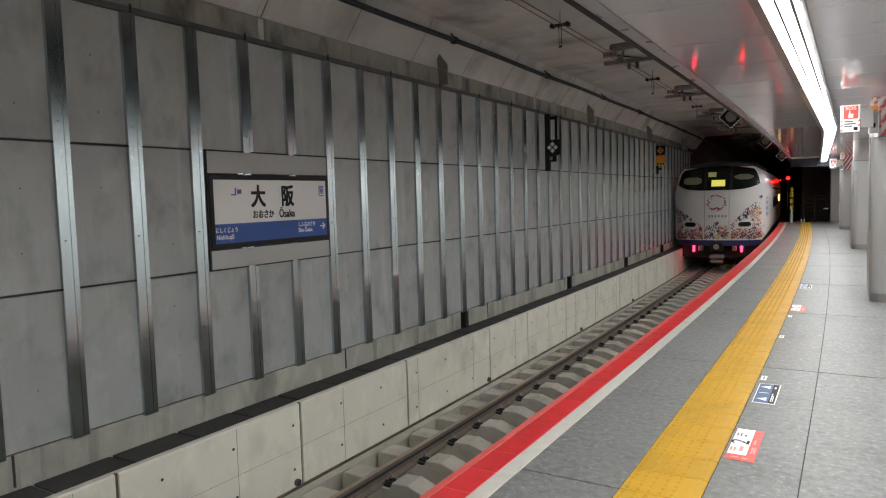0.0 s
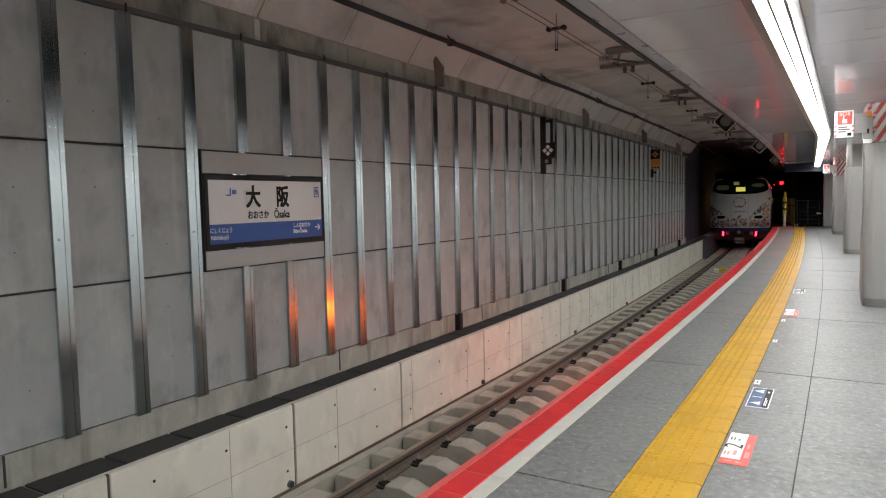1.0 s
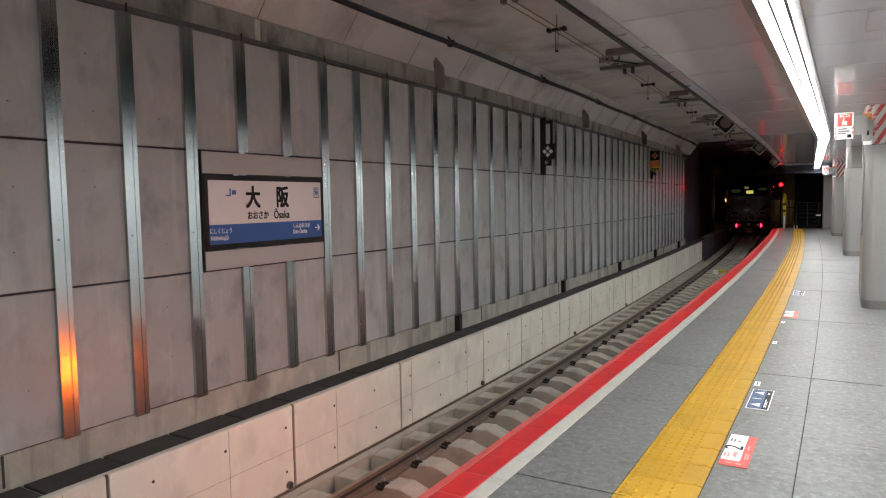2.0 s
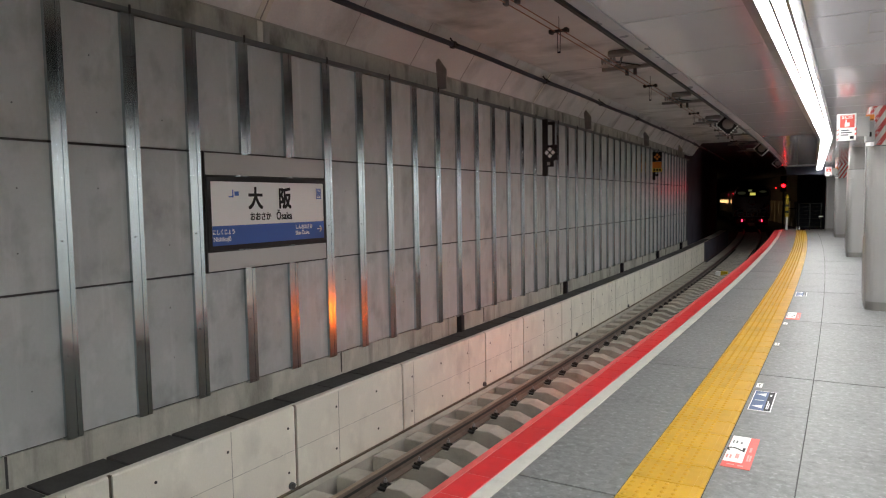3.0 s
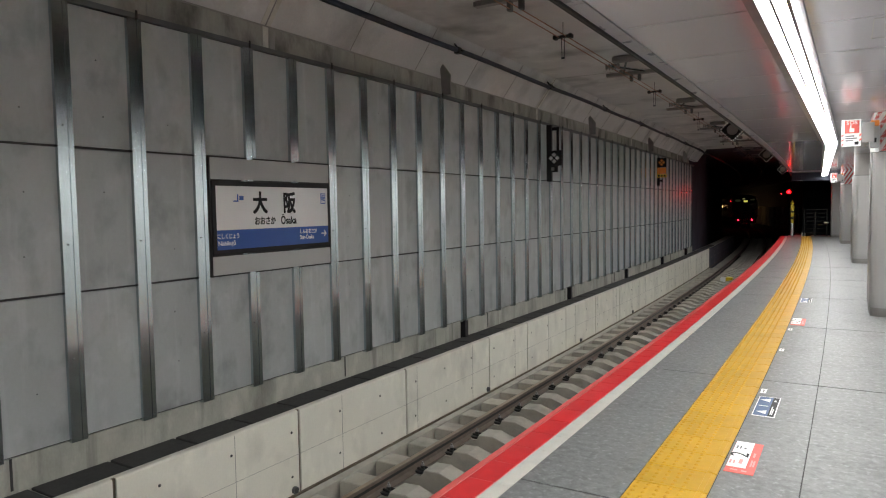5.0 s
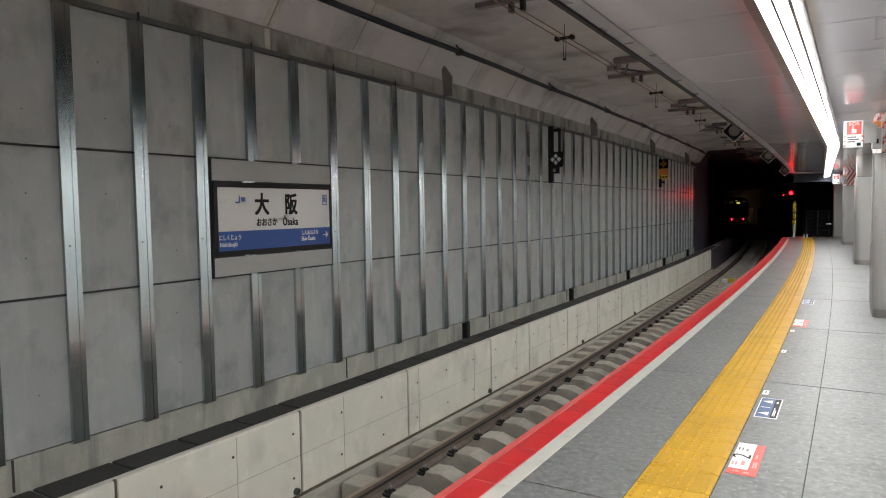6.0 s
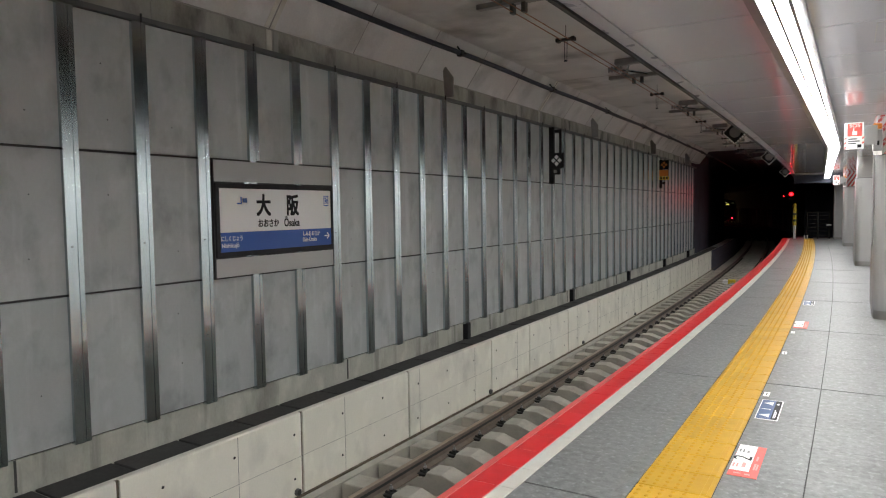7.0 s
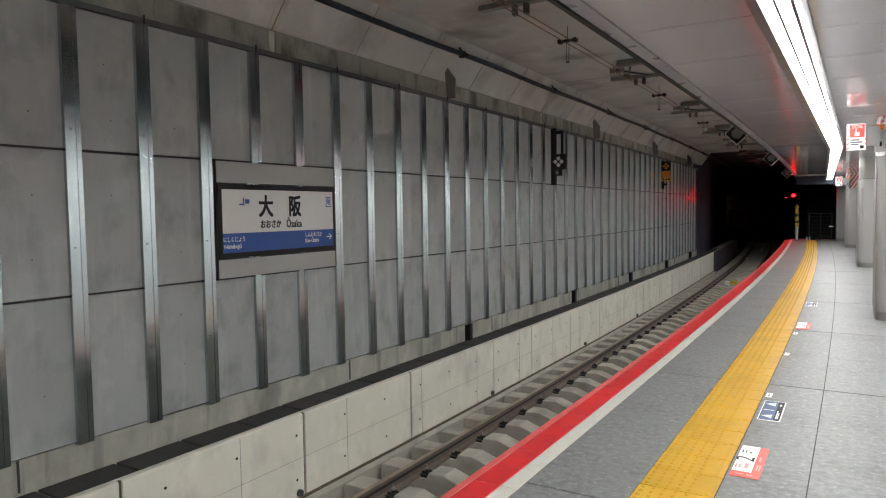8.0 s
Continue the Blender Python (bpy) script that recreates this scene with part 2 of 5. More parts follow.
# ---- large structure ----
def build_tunnel():
    wall = empty("wall_west", Matrix.Identity(4), "concrete tunnel wall clad in grey panels between galvanised uprights", "wall", "", "structure")
    part("backing", sweep([(-5.3, -1.7), (-4.99, -1.7), (-4.99, 3.12), (-5.3, 3.12)], -14, PANELS_END, 1.5), "concrete", wall)
    part("head_band", sweep([(-5.3, 3.122), (-5.05, 3.122), (-5.05, 3.16), (-5.10, 3.17), (-5.10, 3.43), (-5.3, 3.43)], -14, PANELS_END, 1.5), "mouldy", wall, "damp-stained concrete band above the panels")
    part("plinth", sweep([(-4.99, LEDGE - 0.4), (WALL - 0.03, LEDGE - 0.4), (WALL - 0.03, FOOT - 0.016), (-4.99, FOOT - 0.016)], -14, PANELS_END, 1.5), "plinth", wall, "weathered concrete plinth under the panels")
    # dark strip put in place of the shadow below the panel edge
    part("foot_channel", sweep(rect(-4.99, WALL - 0.045, FOOT - 0.015, FOOT - 0.003), -14, PANELS_END, 1.5), "joint", wall, "thin dark strip imitating shade under the panels")
    for z in (LOWER, UPPER):
        part("joint", sweep(rect(-4.988, -4.945, z - 0.03, z + 0.03), -13, PANELS_END, 1.5), "joint", wall)
    part("top_beam", sweep(rect(-5.04, -4.895, 3.104, 3.148), -14, PANELS_END, 1.5), "old_steel", wall, "grey steel channel along the panel tops")
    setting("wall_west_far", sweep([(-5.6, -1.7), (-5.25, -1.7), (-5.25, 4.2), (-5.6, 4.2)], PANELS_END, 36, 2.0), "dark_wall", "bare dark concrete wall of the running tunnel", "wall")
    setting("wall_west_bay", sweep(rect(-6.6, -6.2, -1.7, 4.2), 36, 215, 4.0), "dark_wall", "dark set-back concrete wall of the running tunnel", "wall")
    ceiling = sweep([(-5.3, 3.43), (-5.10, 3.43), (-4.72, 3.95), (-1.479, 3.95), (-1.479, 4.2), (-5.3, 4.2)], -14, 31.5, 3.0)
    # far length of the ceiling, darkened in colour where the light fades
    setting("ceiling_far", sweep([(-6.3, 3.95), (-1.45, 3.95), (-1.45, 4.2), (-6.3, 4.2)], 31.5, 215, 4.0), "dark_wall", "running tunnel ceiling, coloured dark where the light fades", "ceiling")
    bm = bmesh.new()
    slope = [(-5.098, 3.435), (-5.094, 3.432), (-4.718, 3.945), (-4.722, 3.949)]
    for k in range(-13, 17):
        s = 6.36 + 1.41 * k
        if abs((s - 5.0 + 3.55) % 7.1 - 3.55) > 0.3:
            sweep(slope, s, s + 0.005, bm=bm)
        if k % 2 == 0:
            sweep(rect(-5.099, -5.094, 3.19, 3.43), s + 0.09, s + 0.10, bm=bm)
    for k in range(-2, 4):
        s = 5.0 + 7.1 * k
        sweep(slope, s - 0.006, s + 0.006, bm=bm)
        sweep([(-4.72, 3.9475), (-4.72, 3.951), (-1.6, 3.951), (-1.6, 3.9475)], s, s + 0.014, bm=bm)
        sweep(rect(-5.099, -5.092, 3.17, 3.43), s + 0.05, s + 0.12, bm=bm)
    mortar = bmesh.new()
    for k in range(-2, 4):
        s = 5.0 + 7.1 * k
        for d in (-0.07, 0.012):
            sweep([(-5.0975, 3.4365), (-5.0945, 3.4345), (-4.7185, 3.9465), (-4.7215, 3.9485)], s + d, s + d + 0.055, bm=mortar)
        sweep(rect(-5.0995, -5.0955, 3.18, 3.42), s - 0.04, s + 0.03, bm=mortar)
    setting("ceiling_mortar", mortar, "patched", "pale mortar bands beside the wide ceiling joints", "ceiling")
    sweep(rect(-5.1, -5.094, 3.418, 3.434), -14, 31, 1.5, bm=bm)
    setting("ceiling_joints", bm, "form", "cast joints in the concrete haunch and ceiling", "ceiling")
    setting("ceiling_tunnel", ceiling, "tunnel", "stained concrete tunnel ceiling with a sloping haunch", "ceiling")
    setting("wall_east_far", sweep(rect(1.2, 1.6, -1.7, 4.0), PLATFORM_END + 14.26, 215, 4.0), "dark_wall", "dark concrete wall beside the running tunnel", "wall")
    setting("ceiling_far_side", sweep(rect(-1.449, 1.6, 4.0, 4.2), PLATFORM_END + 14.26, 215, 4.0), "dark_wall", "concrete ceiling beside the running track, toned dark as unlit", "ceiling")
    far = bpy.data.objects["wall_east_far"]
    pillar = None
    for k in range(44):
        m = stand(52 + 3.2 * k, 0.95)
        if pillar is None:
            pillar = part("pillar", cube(-0.2, 0.24, -0.3, 0.3, -1.45, 1.1, 0.02), "concrete", far, "concrete pier of the tunnel wall")
            pillar.matrix_basis = m
        else:
            share("pillar", pillar, far, m)
    bm = cube(-9, 9, -0.2, 0.2, -2, 4.5)
    bmesh.ops.transform(bm, matrix=stand(-14, 0), verts=bm.verts)
    setting("wall_south", bm, "concrete", "plain concrete wall closing the platform hall", "wall")
    bm = cube(-9, 9, -0.2, 0.2, -2, 4.5)
    bmesh.ops.transform(bm, matrix=stand(215, 0), verts=bm.verts)
    setting("wall_north", bm, "tunnel", "dark end of the tunnel", "wall")
    # out of view; added close and pale so it bounces light at the track wall
    setting("wall_east", sweep(rect(2.5, 2.8, -1.7, 4.2), -14, PLATFORM_END + 14, 3), "pale_wall", "unseen pale wall added to throw light onto the track side", "wall")
    # the hall's dark end behind the fence
    bm = cube(-0.7, 7.2, 0, 0.25, -1.7, 4.2)
    bmesh.ops.transform(bm, matrix=stand(PLATFORM_END + 14, 0), verts=bm.verts)
    setting("wall_hall_end", bm, "dark_wall", "dark concrete wall beyond the platform fence", "wall")
    # track bed
    bed = setting("ground_track_bed", sweep([(-6.3, -1.75), (-1.9, -1.75), (-1.9, -1.42), (-6.3, -1.42)], -14, 31, 2.5), "slab", "dusty concrete track bed", "ground")
    # from 31 m on, the bed's colour itself carries the loss of light
    setting("ground_old_bed", sweep([(-6.3, -1.75), (-1.9, -1.75), (-1.9, -1.42), (-6.3, -1.42)], 31.0, 215, 2.5), "dark_wall", "far track bed, coloured dark where the light falls off", "ground")
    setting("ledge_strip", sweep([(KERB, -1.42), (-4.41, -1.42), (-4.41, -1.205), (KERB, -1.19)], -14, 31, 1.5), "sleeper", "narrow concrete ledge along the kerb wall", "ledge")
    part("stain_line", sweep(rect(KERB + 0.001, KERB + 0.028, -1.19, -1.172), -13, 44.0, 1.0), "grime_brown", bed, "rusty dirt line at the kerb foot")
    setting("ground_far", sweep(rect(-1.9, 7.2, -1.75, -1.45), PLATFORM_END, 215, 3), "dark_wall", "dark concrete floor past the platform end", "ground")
    return wall


def build_uprights(wall):
    ratio = R1 / (R1 + WALL)
    stations = [S0 - 0.025 + (-1.3313 + 0.5919 * k) * ratio for k in range(-29, 44)]
    stations = [s for s in stations if s < PANELS_END - 0.1]
    # one upright: a folded channel with a dark groove between two unequal flanges
    bm = bmesh.new()
    prof = [(0.0, -0.062), (0.051, -0.0612), (0.052, -0.060), (0.052, 0.013), (0.051, 0.014), (0.044, 0.0145), (0.044, 0.0235), (0.049, 0.024), (0.050, 0.025), (0.050, 0.060), (0.049, 0.0612), (0.0, 0.064)]
    ends = [[bm.verts.new((x, y, z)) for x, y in prof] for z in (FOOT - 0.02, TOP)]
    for j in range(len(prof) - 1):
        bm.faces.new((ends[0][j], ends[0][j + 1], ends[1][j + 1], ends[1][j]))
    for e in ends:
        bm.faces.new(e)
    first = None
    for k, s in enumerate(stations):
        m = stand(s, WALL - 0.028)
        if first is None:
            first = part("upright", bm, "galvanised", wall, "galvanised steel upright with a central groove")
            first.matrix_basis = m
        else:
            share("upright", first, wall, m)
    # bolts on the nearest uprights
    bolt = None
    for s in stations[26:44]:
        for z in (0.48, 1.33, 2.2):
            m = stand(s, WALL + 0.022, z) @ pose(0.004, -0.022, 0)
            if bolt is None:
                bolt = part("bolt", rod(bmesh.new(), (0, 0, 0), (0.005, 0, 0), 0.006, 6), "old_steel", wall)
                bolt.matrix_basis = m
            else:
                share("bolt", bolt, wall, m)
    hook = None
    for s in stations[22:70:2]:
        m = stand(s + 0.02, -4.894)
        if hook is None:
            hook = part("hook_bolt", cube(-0.004, 0.010, -0.008, 0.008, 3.10, 3.17, 0.003), "iron", wall, "small black hook bolt")
            hook.matrix_basis = m
        else:
            share("hook_bolt", hook, wall, m)
    # panels: three rows between the uprights
    w = 0.5919
    rows = {}
    for z0, z1 in ((FOOT, LOWER - 0.009), (LOWER + 0.009, UPPER - 0.009), (UPPER + 0.009, TOP)):
        for i, s in enumerate(stations[:-1]):
            sm = (s + stations[i + 1]) / 2
            behind_sign = 4.1 < sm < 5.65
            if behind_sign and z0 > FOOT and z1 < TOP:
                continue
            m = stand(sm, WALL - 0.02)
            if (z0, z1) not in rows:
                p = part("panel", cube(-0.03, 0.012, -w / 2 + 0.004, w / 2 - 0.004, z0, z1, 0.004), "panel", wall)
                p.matrix_basis = m
                rows[(z0, z1)] = p
            else:
                share("panel", rows[(z0, z1)], wall, m @ pose(random.uniform(-0.003, 0.003), 0, random.uniform(-0.002, 0.002)))
    # small dark marks on the nearest panels
    mark = None
    for i, s in enumerate(stations[:-1]):
        sm = (s + stations[i + 1]) / 2
        if not 1.5 < sm < 14 or 4.1 < sm < 5.65:
            continue
        for zz in (0.28, 0.7, 1.25, 1.72, 2.3, 2.72):
            if random.random() < 0.35:
                continue
            m = stand(sm + random.choice((-0.02, 0.0, 0.02)), WALL - 0.0085, zz + random.uniform(-0.01, 0.01))
            if mark is None:
                mark = part("fixing_mark", rod(bmesh.new(), (-0.004, 0, 0), (0.001, 0, 0), 0.006, 8), "old_steel", wall, "small dark fixing mark")
                mark.matrix_basis = m
            else:
                share("fixing_mark", mark, wall, m)
    # plates above the top beam and at the foot
    plate = None
    for s in (-4.2, 2.05, 8.33, 15.0, 20.9, 27.0):
        m = stand(s, -4.99)
        if plate is None:
            bm = bmesh.new()
            pts = [(0.0, 3.17), (0.14, 3.17), (0.14, 3.44), (0.02, 3.60), (-0.03, 3.60)]
            for y in (-0.012, 0.012):
                bm.faces.new([bm.verts.new((x, y, z)) for x, z in pts])
            bm.verts.ensure_lookup_table()
            for j in range(5):
                bm.faces.new([bm.verts[j], bm.verts[(j + 1) % 5], bm.verts[5 + (j + 1) % 5], bm.verts[5 + j]])
            plate = part("plate", bm, "coupler", wall, "steel stay plate above the panels")
            plate.matrix_basis = m
        else:
            share("plate", plate, wall, m)
    foot = None
    for s in (8.75, 13.4, 17.95, 22.6, 27.2):
        m = stand(s, WALL)
        if foot is None:
            foot = part("stay", cube(-0.04, 0.05, -0.05, 0.05, LEDGE - 0.03, FOOT - 0.01, 0.005), "black", wall, "dark stay at the panel foot")
            foot.matrix_basis = m
        else:
            share("stay", foot, wall, m)
    cuts = None
    for s in (2.3, 5.95, 9.6, 13.2, 16.9, 20.5, 24.2, 27.8):
        m = stand(s, WALL - 0.028)
        if cuts is None:
            cuts = part("plinth_joint", cube(-0.02, 0.004, -0.008, 0.008, LEDGE, FOOT - 0.017), "joint", wall)
            cuts.matrix_basis = m
        else:
            share("plinth_joint", cuts, wall, m)


def build_kerb():
    kerb = empty("kerb_wall", Matrix.Identity(4), "pale cast concrete trough wall along the track, with a covered drain on top", "wall", "", "structure")
    part("core", sweep(rect(-4.99, KERB - 0.041, -1.5, LEDGE - 0.03), -14, 44.0, 1.5), "concrete", kerb)
    cuts = [-13.0, -11.1, -9.2, -7.0, -5.0, -3.0, -1.1, 0.85, 2.79, 4.71, 6.57, 8.79, 10.21, 12.06, 13.9, 15.8, 17.7, 19.6, 21.5, 23.4, 25.3, 27.2, 29.1, 31.0, 32.8, 34.4, 36.3, 38.2, 40.1, 42.0, 44.0]
    for a, b in zip(cuts, cuts[1:]):
        # slabs past 30 m get the dark colour to imitate fading light
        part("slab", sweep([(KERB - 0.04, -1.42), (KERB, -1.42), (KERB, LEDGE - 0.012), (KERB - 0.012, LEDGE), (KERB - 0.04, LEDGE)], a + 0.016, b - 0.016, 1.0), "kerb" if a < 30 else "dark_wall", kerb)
        part("joint_fill", sweep(rect(KERB - 0.05, KERB - 0.018, -1.42, LEDGE - 0.004), a - 0.0155, a + 0.0155), "grime_brown", kerb, "recessed dirty joint")
    part("rim", sweep(rect(KERB - 0.075, KERB - 0.041, LEDGE - 0.04, LEDGE - 0.002), -3, 44.0, 1.5), "kerb", kerb)
    part("form_line", sweep(rect(KERB, KERB + 0.0015, LEDGE - 0.4305, LEDGE - 0.4275), -13, 44.0, 1.0), "form", kerb, "fine grey formwork line")
    plug = None
    line = None
    for k in range(-25, 55):
        for z in (LEDGE - 0.185, LEDGE - 0.625):
            m = stand(5.32 + 0.725 * k + random.uniform(-0.015, 0.015), KERB, z + random.uniform(-0.012, 0.012))
            if plug is None:
                plug = part("tie_hole", rod(bmesh.new(), (-0.01, 0, 0), (0.0025, 0, 0), 0.013, 8), "joint", kerb, "plugged formwork tie hole")
                plug.matrix_basis = m
            else:
                share("tie_hole", plug, kerb, m)
        if k % 2 == 0:
            m = stand(5.36 + 0.725 * k, KERB)
            if line is None:
                line = part("form_line", cube(-0.01, 0.0018, -0.002, 0.002, -1.40, LEDGE - 0.015), "form", kerb)
                line.matrix_basis = m
            else:
                share("form_line", line, kerb, m)
    pipe = None
    for s in (4.62, 8.72, 12.9, 17.0):
        m = stand(s, KERB, -1.13)
        if pipe is None:
            pipe = part("drain_pipe", rod(bmesh.new(), (-0.02, 0, 0), (0.03, 0, 0), 0.035, 14), "old_steel", kerb, "drain pipe stub at the kerb foot")
            part("bore", rod(bmesh.new(), (0.0, 0, 0), (0.032, 0, 0), 0.028, 14), "joint", pipe)
            pipe.matrix_basis = m
        else:
            copy_thing(pipe, m)
    cover = None
    s = -12.6
    while s < 34:
        m = stand(s + 0.3, (KERB - 0.075 + WALL) / 2, LEDGE - 0.03)
        h = (KERB - 0.075 - WALL) / 2 - 0.004
        if cover is None:
            cover = part("drain_cover", cube(-h, h, -0.286, 0.286, 0, 0.022, 0.004), "cover", kerb, "dark drain cover plate")
            cover.matrix_basis = m
        else:
            share("drain_cover", cover, kerb, m @ pose(0, 0, random.uniform(-0.003, 0.003)))
        s += 0.6


def build_track():
    track = empty("railway_track", Matrix.Identity(4), "narrow-gauge track on concrete sleepers, rusty rails with black clips", "track", "", "structure")
    gauge = 0.5335 + 0.0325
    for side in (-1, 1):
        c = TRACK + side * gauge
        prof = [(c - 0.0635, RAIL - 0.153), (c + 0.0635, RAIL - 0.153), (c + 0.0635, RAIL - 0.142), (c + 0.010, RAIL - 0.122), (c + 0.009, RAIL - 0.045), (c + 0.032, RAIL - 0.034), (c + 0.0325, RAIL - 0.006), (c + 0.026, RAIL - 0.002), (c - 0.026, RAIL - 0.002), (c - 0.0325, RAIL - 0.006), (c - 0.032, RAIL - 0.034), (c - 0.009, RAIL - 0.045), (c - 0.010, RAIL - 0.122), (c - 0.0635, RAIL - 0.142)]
        # dark strip on the web, drawn for the shadow below the rail head
        part("grime", sweep(rect(c - 0.011, c + 0.0125, RAIL - 0.078, RAIL - 0.046), -13.5, 60, 1.5), "iron", track, "dark strip imitating the shade under the rail head")
        rail = part("rail", sweep(prof, -13.5, 215, 1.5), "rail", track, "rust-brown steel rail")
        part("head", sweep(rect(c - 0.024, c + 0.024, RAIL - 0.003, RAIL), -13.5, 215, 1.5), "rail_top", rail, "worn bright rail head")
    bm = bmesh.new()
    # a sleeper: raised rail seats and a lower chamfered middle
    half, top = 1.0, RAIL - 0.158
    prof = [(-half, -1.43), (-half, top + 0.05), (-half + 0.02, top + 0.07), (-0.70, top + 0.07), (-0.70, top), (-0.41, top), (-0.38, top + 0.075), (-0.2, top + 0.085), (0.0, top + 0.01), (0.2, top + 0.085), (0.38, top + 0.075), (0.41, top), (0.70, top), (0.70, top + 0.07), (half - 0.02, top + 0.07), (half, top + 0.05), (half, -1.43)]
    for inset, y in ((0.0, -0.135), (0.0, 0.135)):
        bm.faces.new([bm.verts.new((x, y, z)) for x, z in prof])
    bm.verts.ensure_lookup_table()
    n = len(prof)
    for j in range(n):
        bm.faces.new((bm.verts[j], bm.verts[(j + 1) % n], bm.verts[n + (j + 1) % n], bm.verts[n + j]))
    bmesh.ops.bevel(bm, geom=[e for e in bm.edges if abs(e.verts[0].co.y - e.verts[1].co.y) < 1e-6 and min(v.co.z for v in e.verts) > -1.4], offset=0.009, segments=1, affect="EDGES")
    sleeper = None
    clip_bm = bmesh.new()
    box(clip_bm, -0.06, 0.07, -0.08, 0.08, 0.0, 0.026, 0.005)
    rod(clip_bm, (-0.045, -0.035, 0.03), (0.05, -0.035, 0.045), 0.014, 6)
    rod(clip_bm, (-0.045, 0.035, 0.03), (0.05, 0.035, 0.045), 0.014, 6)
    rod(clip_bm, (0.01, 0, 0.02), (0.01, 0, 0.066), 0.022, 6)
    bolt_bm = rod(bmesh.new(), (0.01, 0, 0.06), (0.01, 0, 0.088), 0.019, 6)
    rod(bolt_bm, (0.01, 0, 0.05), (0.01, 0, 0.112), 0.009, 6)
    clip = bolt = None
    for k in range(-19, 96):
        s = -1.0 + 0.625 * k
        m = stand(s, TRACK)
        if sleeper is None:
            sleeper = part("sleeper", bm, "sleeper", track, "dusty concrete sleeper block")
            sleeper.matrix_basis = m
        else:
            share("sleeper", sleeper, track, m @ pose(random.uniform(-0.008, 0.008), random.uniform(-0.01, 0.01), 0))
        if k > 64:
            continue
        for side in (-1, 1):
            for inner in (-1, 1):
                mm = stand(s, TRACK + side * gauge + inner * 0.105, RAIL - 0.158) @ pose(0, 0, 0, 0, 0, 0 if inner < 0 else 180)
                if clip is None:
                    clip = part("rail_clip", clip_bm, "iron", track, "black cast rail clip")
                    clip.matrix_basis = mm
                else:
                    share("rail_clip", clip, track, mm)
                if k > 45 or k < 2:
                    continue
                if bolt is None:
                    bolt = part("clip_bolt", bolt_bm, "column", track, "pale clip bolt")
                    bolt.matrix_basis = mm
                else:
                    share("clip_bolt", bolt, track, mm)
    sensor = empty("track_sensor", stand(26.0, TRACK + 0.06, RAIL - 0.24), "small yellow-capped track sensor between the rails", "sensor")
    part("housing", cube(-0.2, 0.2, -0.14, 0.14, 0.0, 0.24, 0.015), "sign_white", sensor)
    part("cap", cube(-0.02, 0.21, -0.15, 0.13, 0.10, 0.26, 0.01), "signal_yellow", sensor, "yellow cap")
    box2 = empty("track_box", stand(15.2, TRACK + 1.05, -1.42), "small grey junction box on the track bed", "junction box")
    part("case", cube(-0.1, 0.1, -0.12, 0.12, 0, 0.2, 0.015), "coupler", box2)
    part("lid", cube(-0.11, 0.11, -0.13, 0.13, 0.2, 0.225, 0.006), "sign_white", box2)


def build_platform():
    plat = empty("platform", Matrix.Identity(4), "grey granite-tiled station platform with red edge and yellow tactile strip", "platform", "", "structure")
    part("body", sweep([(EDGE + 0.02, -1.42), (2.49, -1.42), (2.49, -0.03), (EDGE + 0.02, -0.03)], -14, PLATFORM_END, 1.5), "concrete", plat)
    part("grout", sweep(rect(EDGE + 0.02, 2.49, -0.03, -0.006), -14, PLATFORM_END, 1.5), "joint", plat)
    return plat


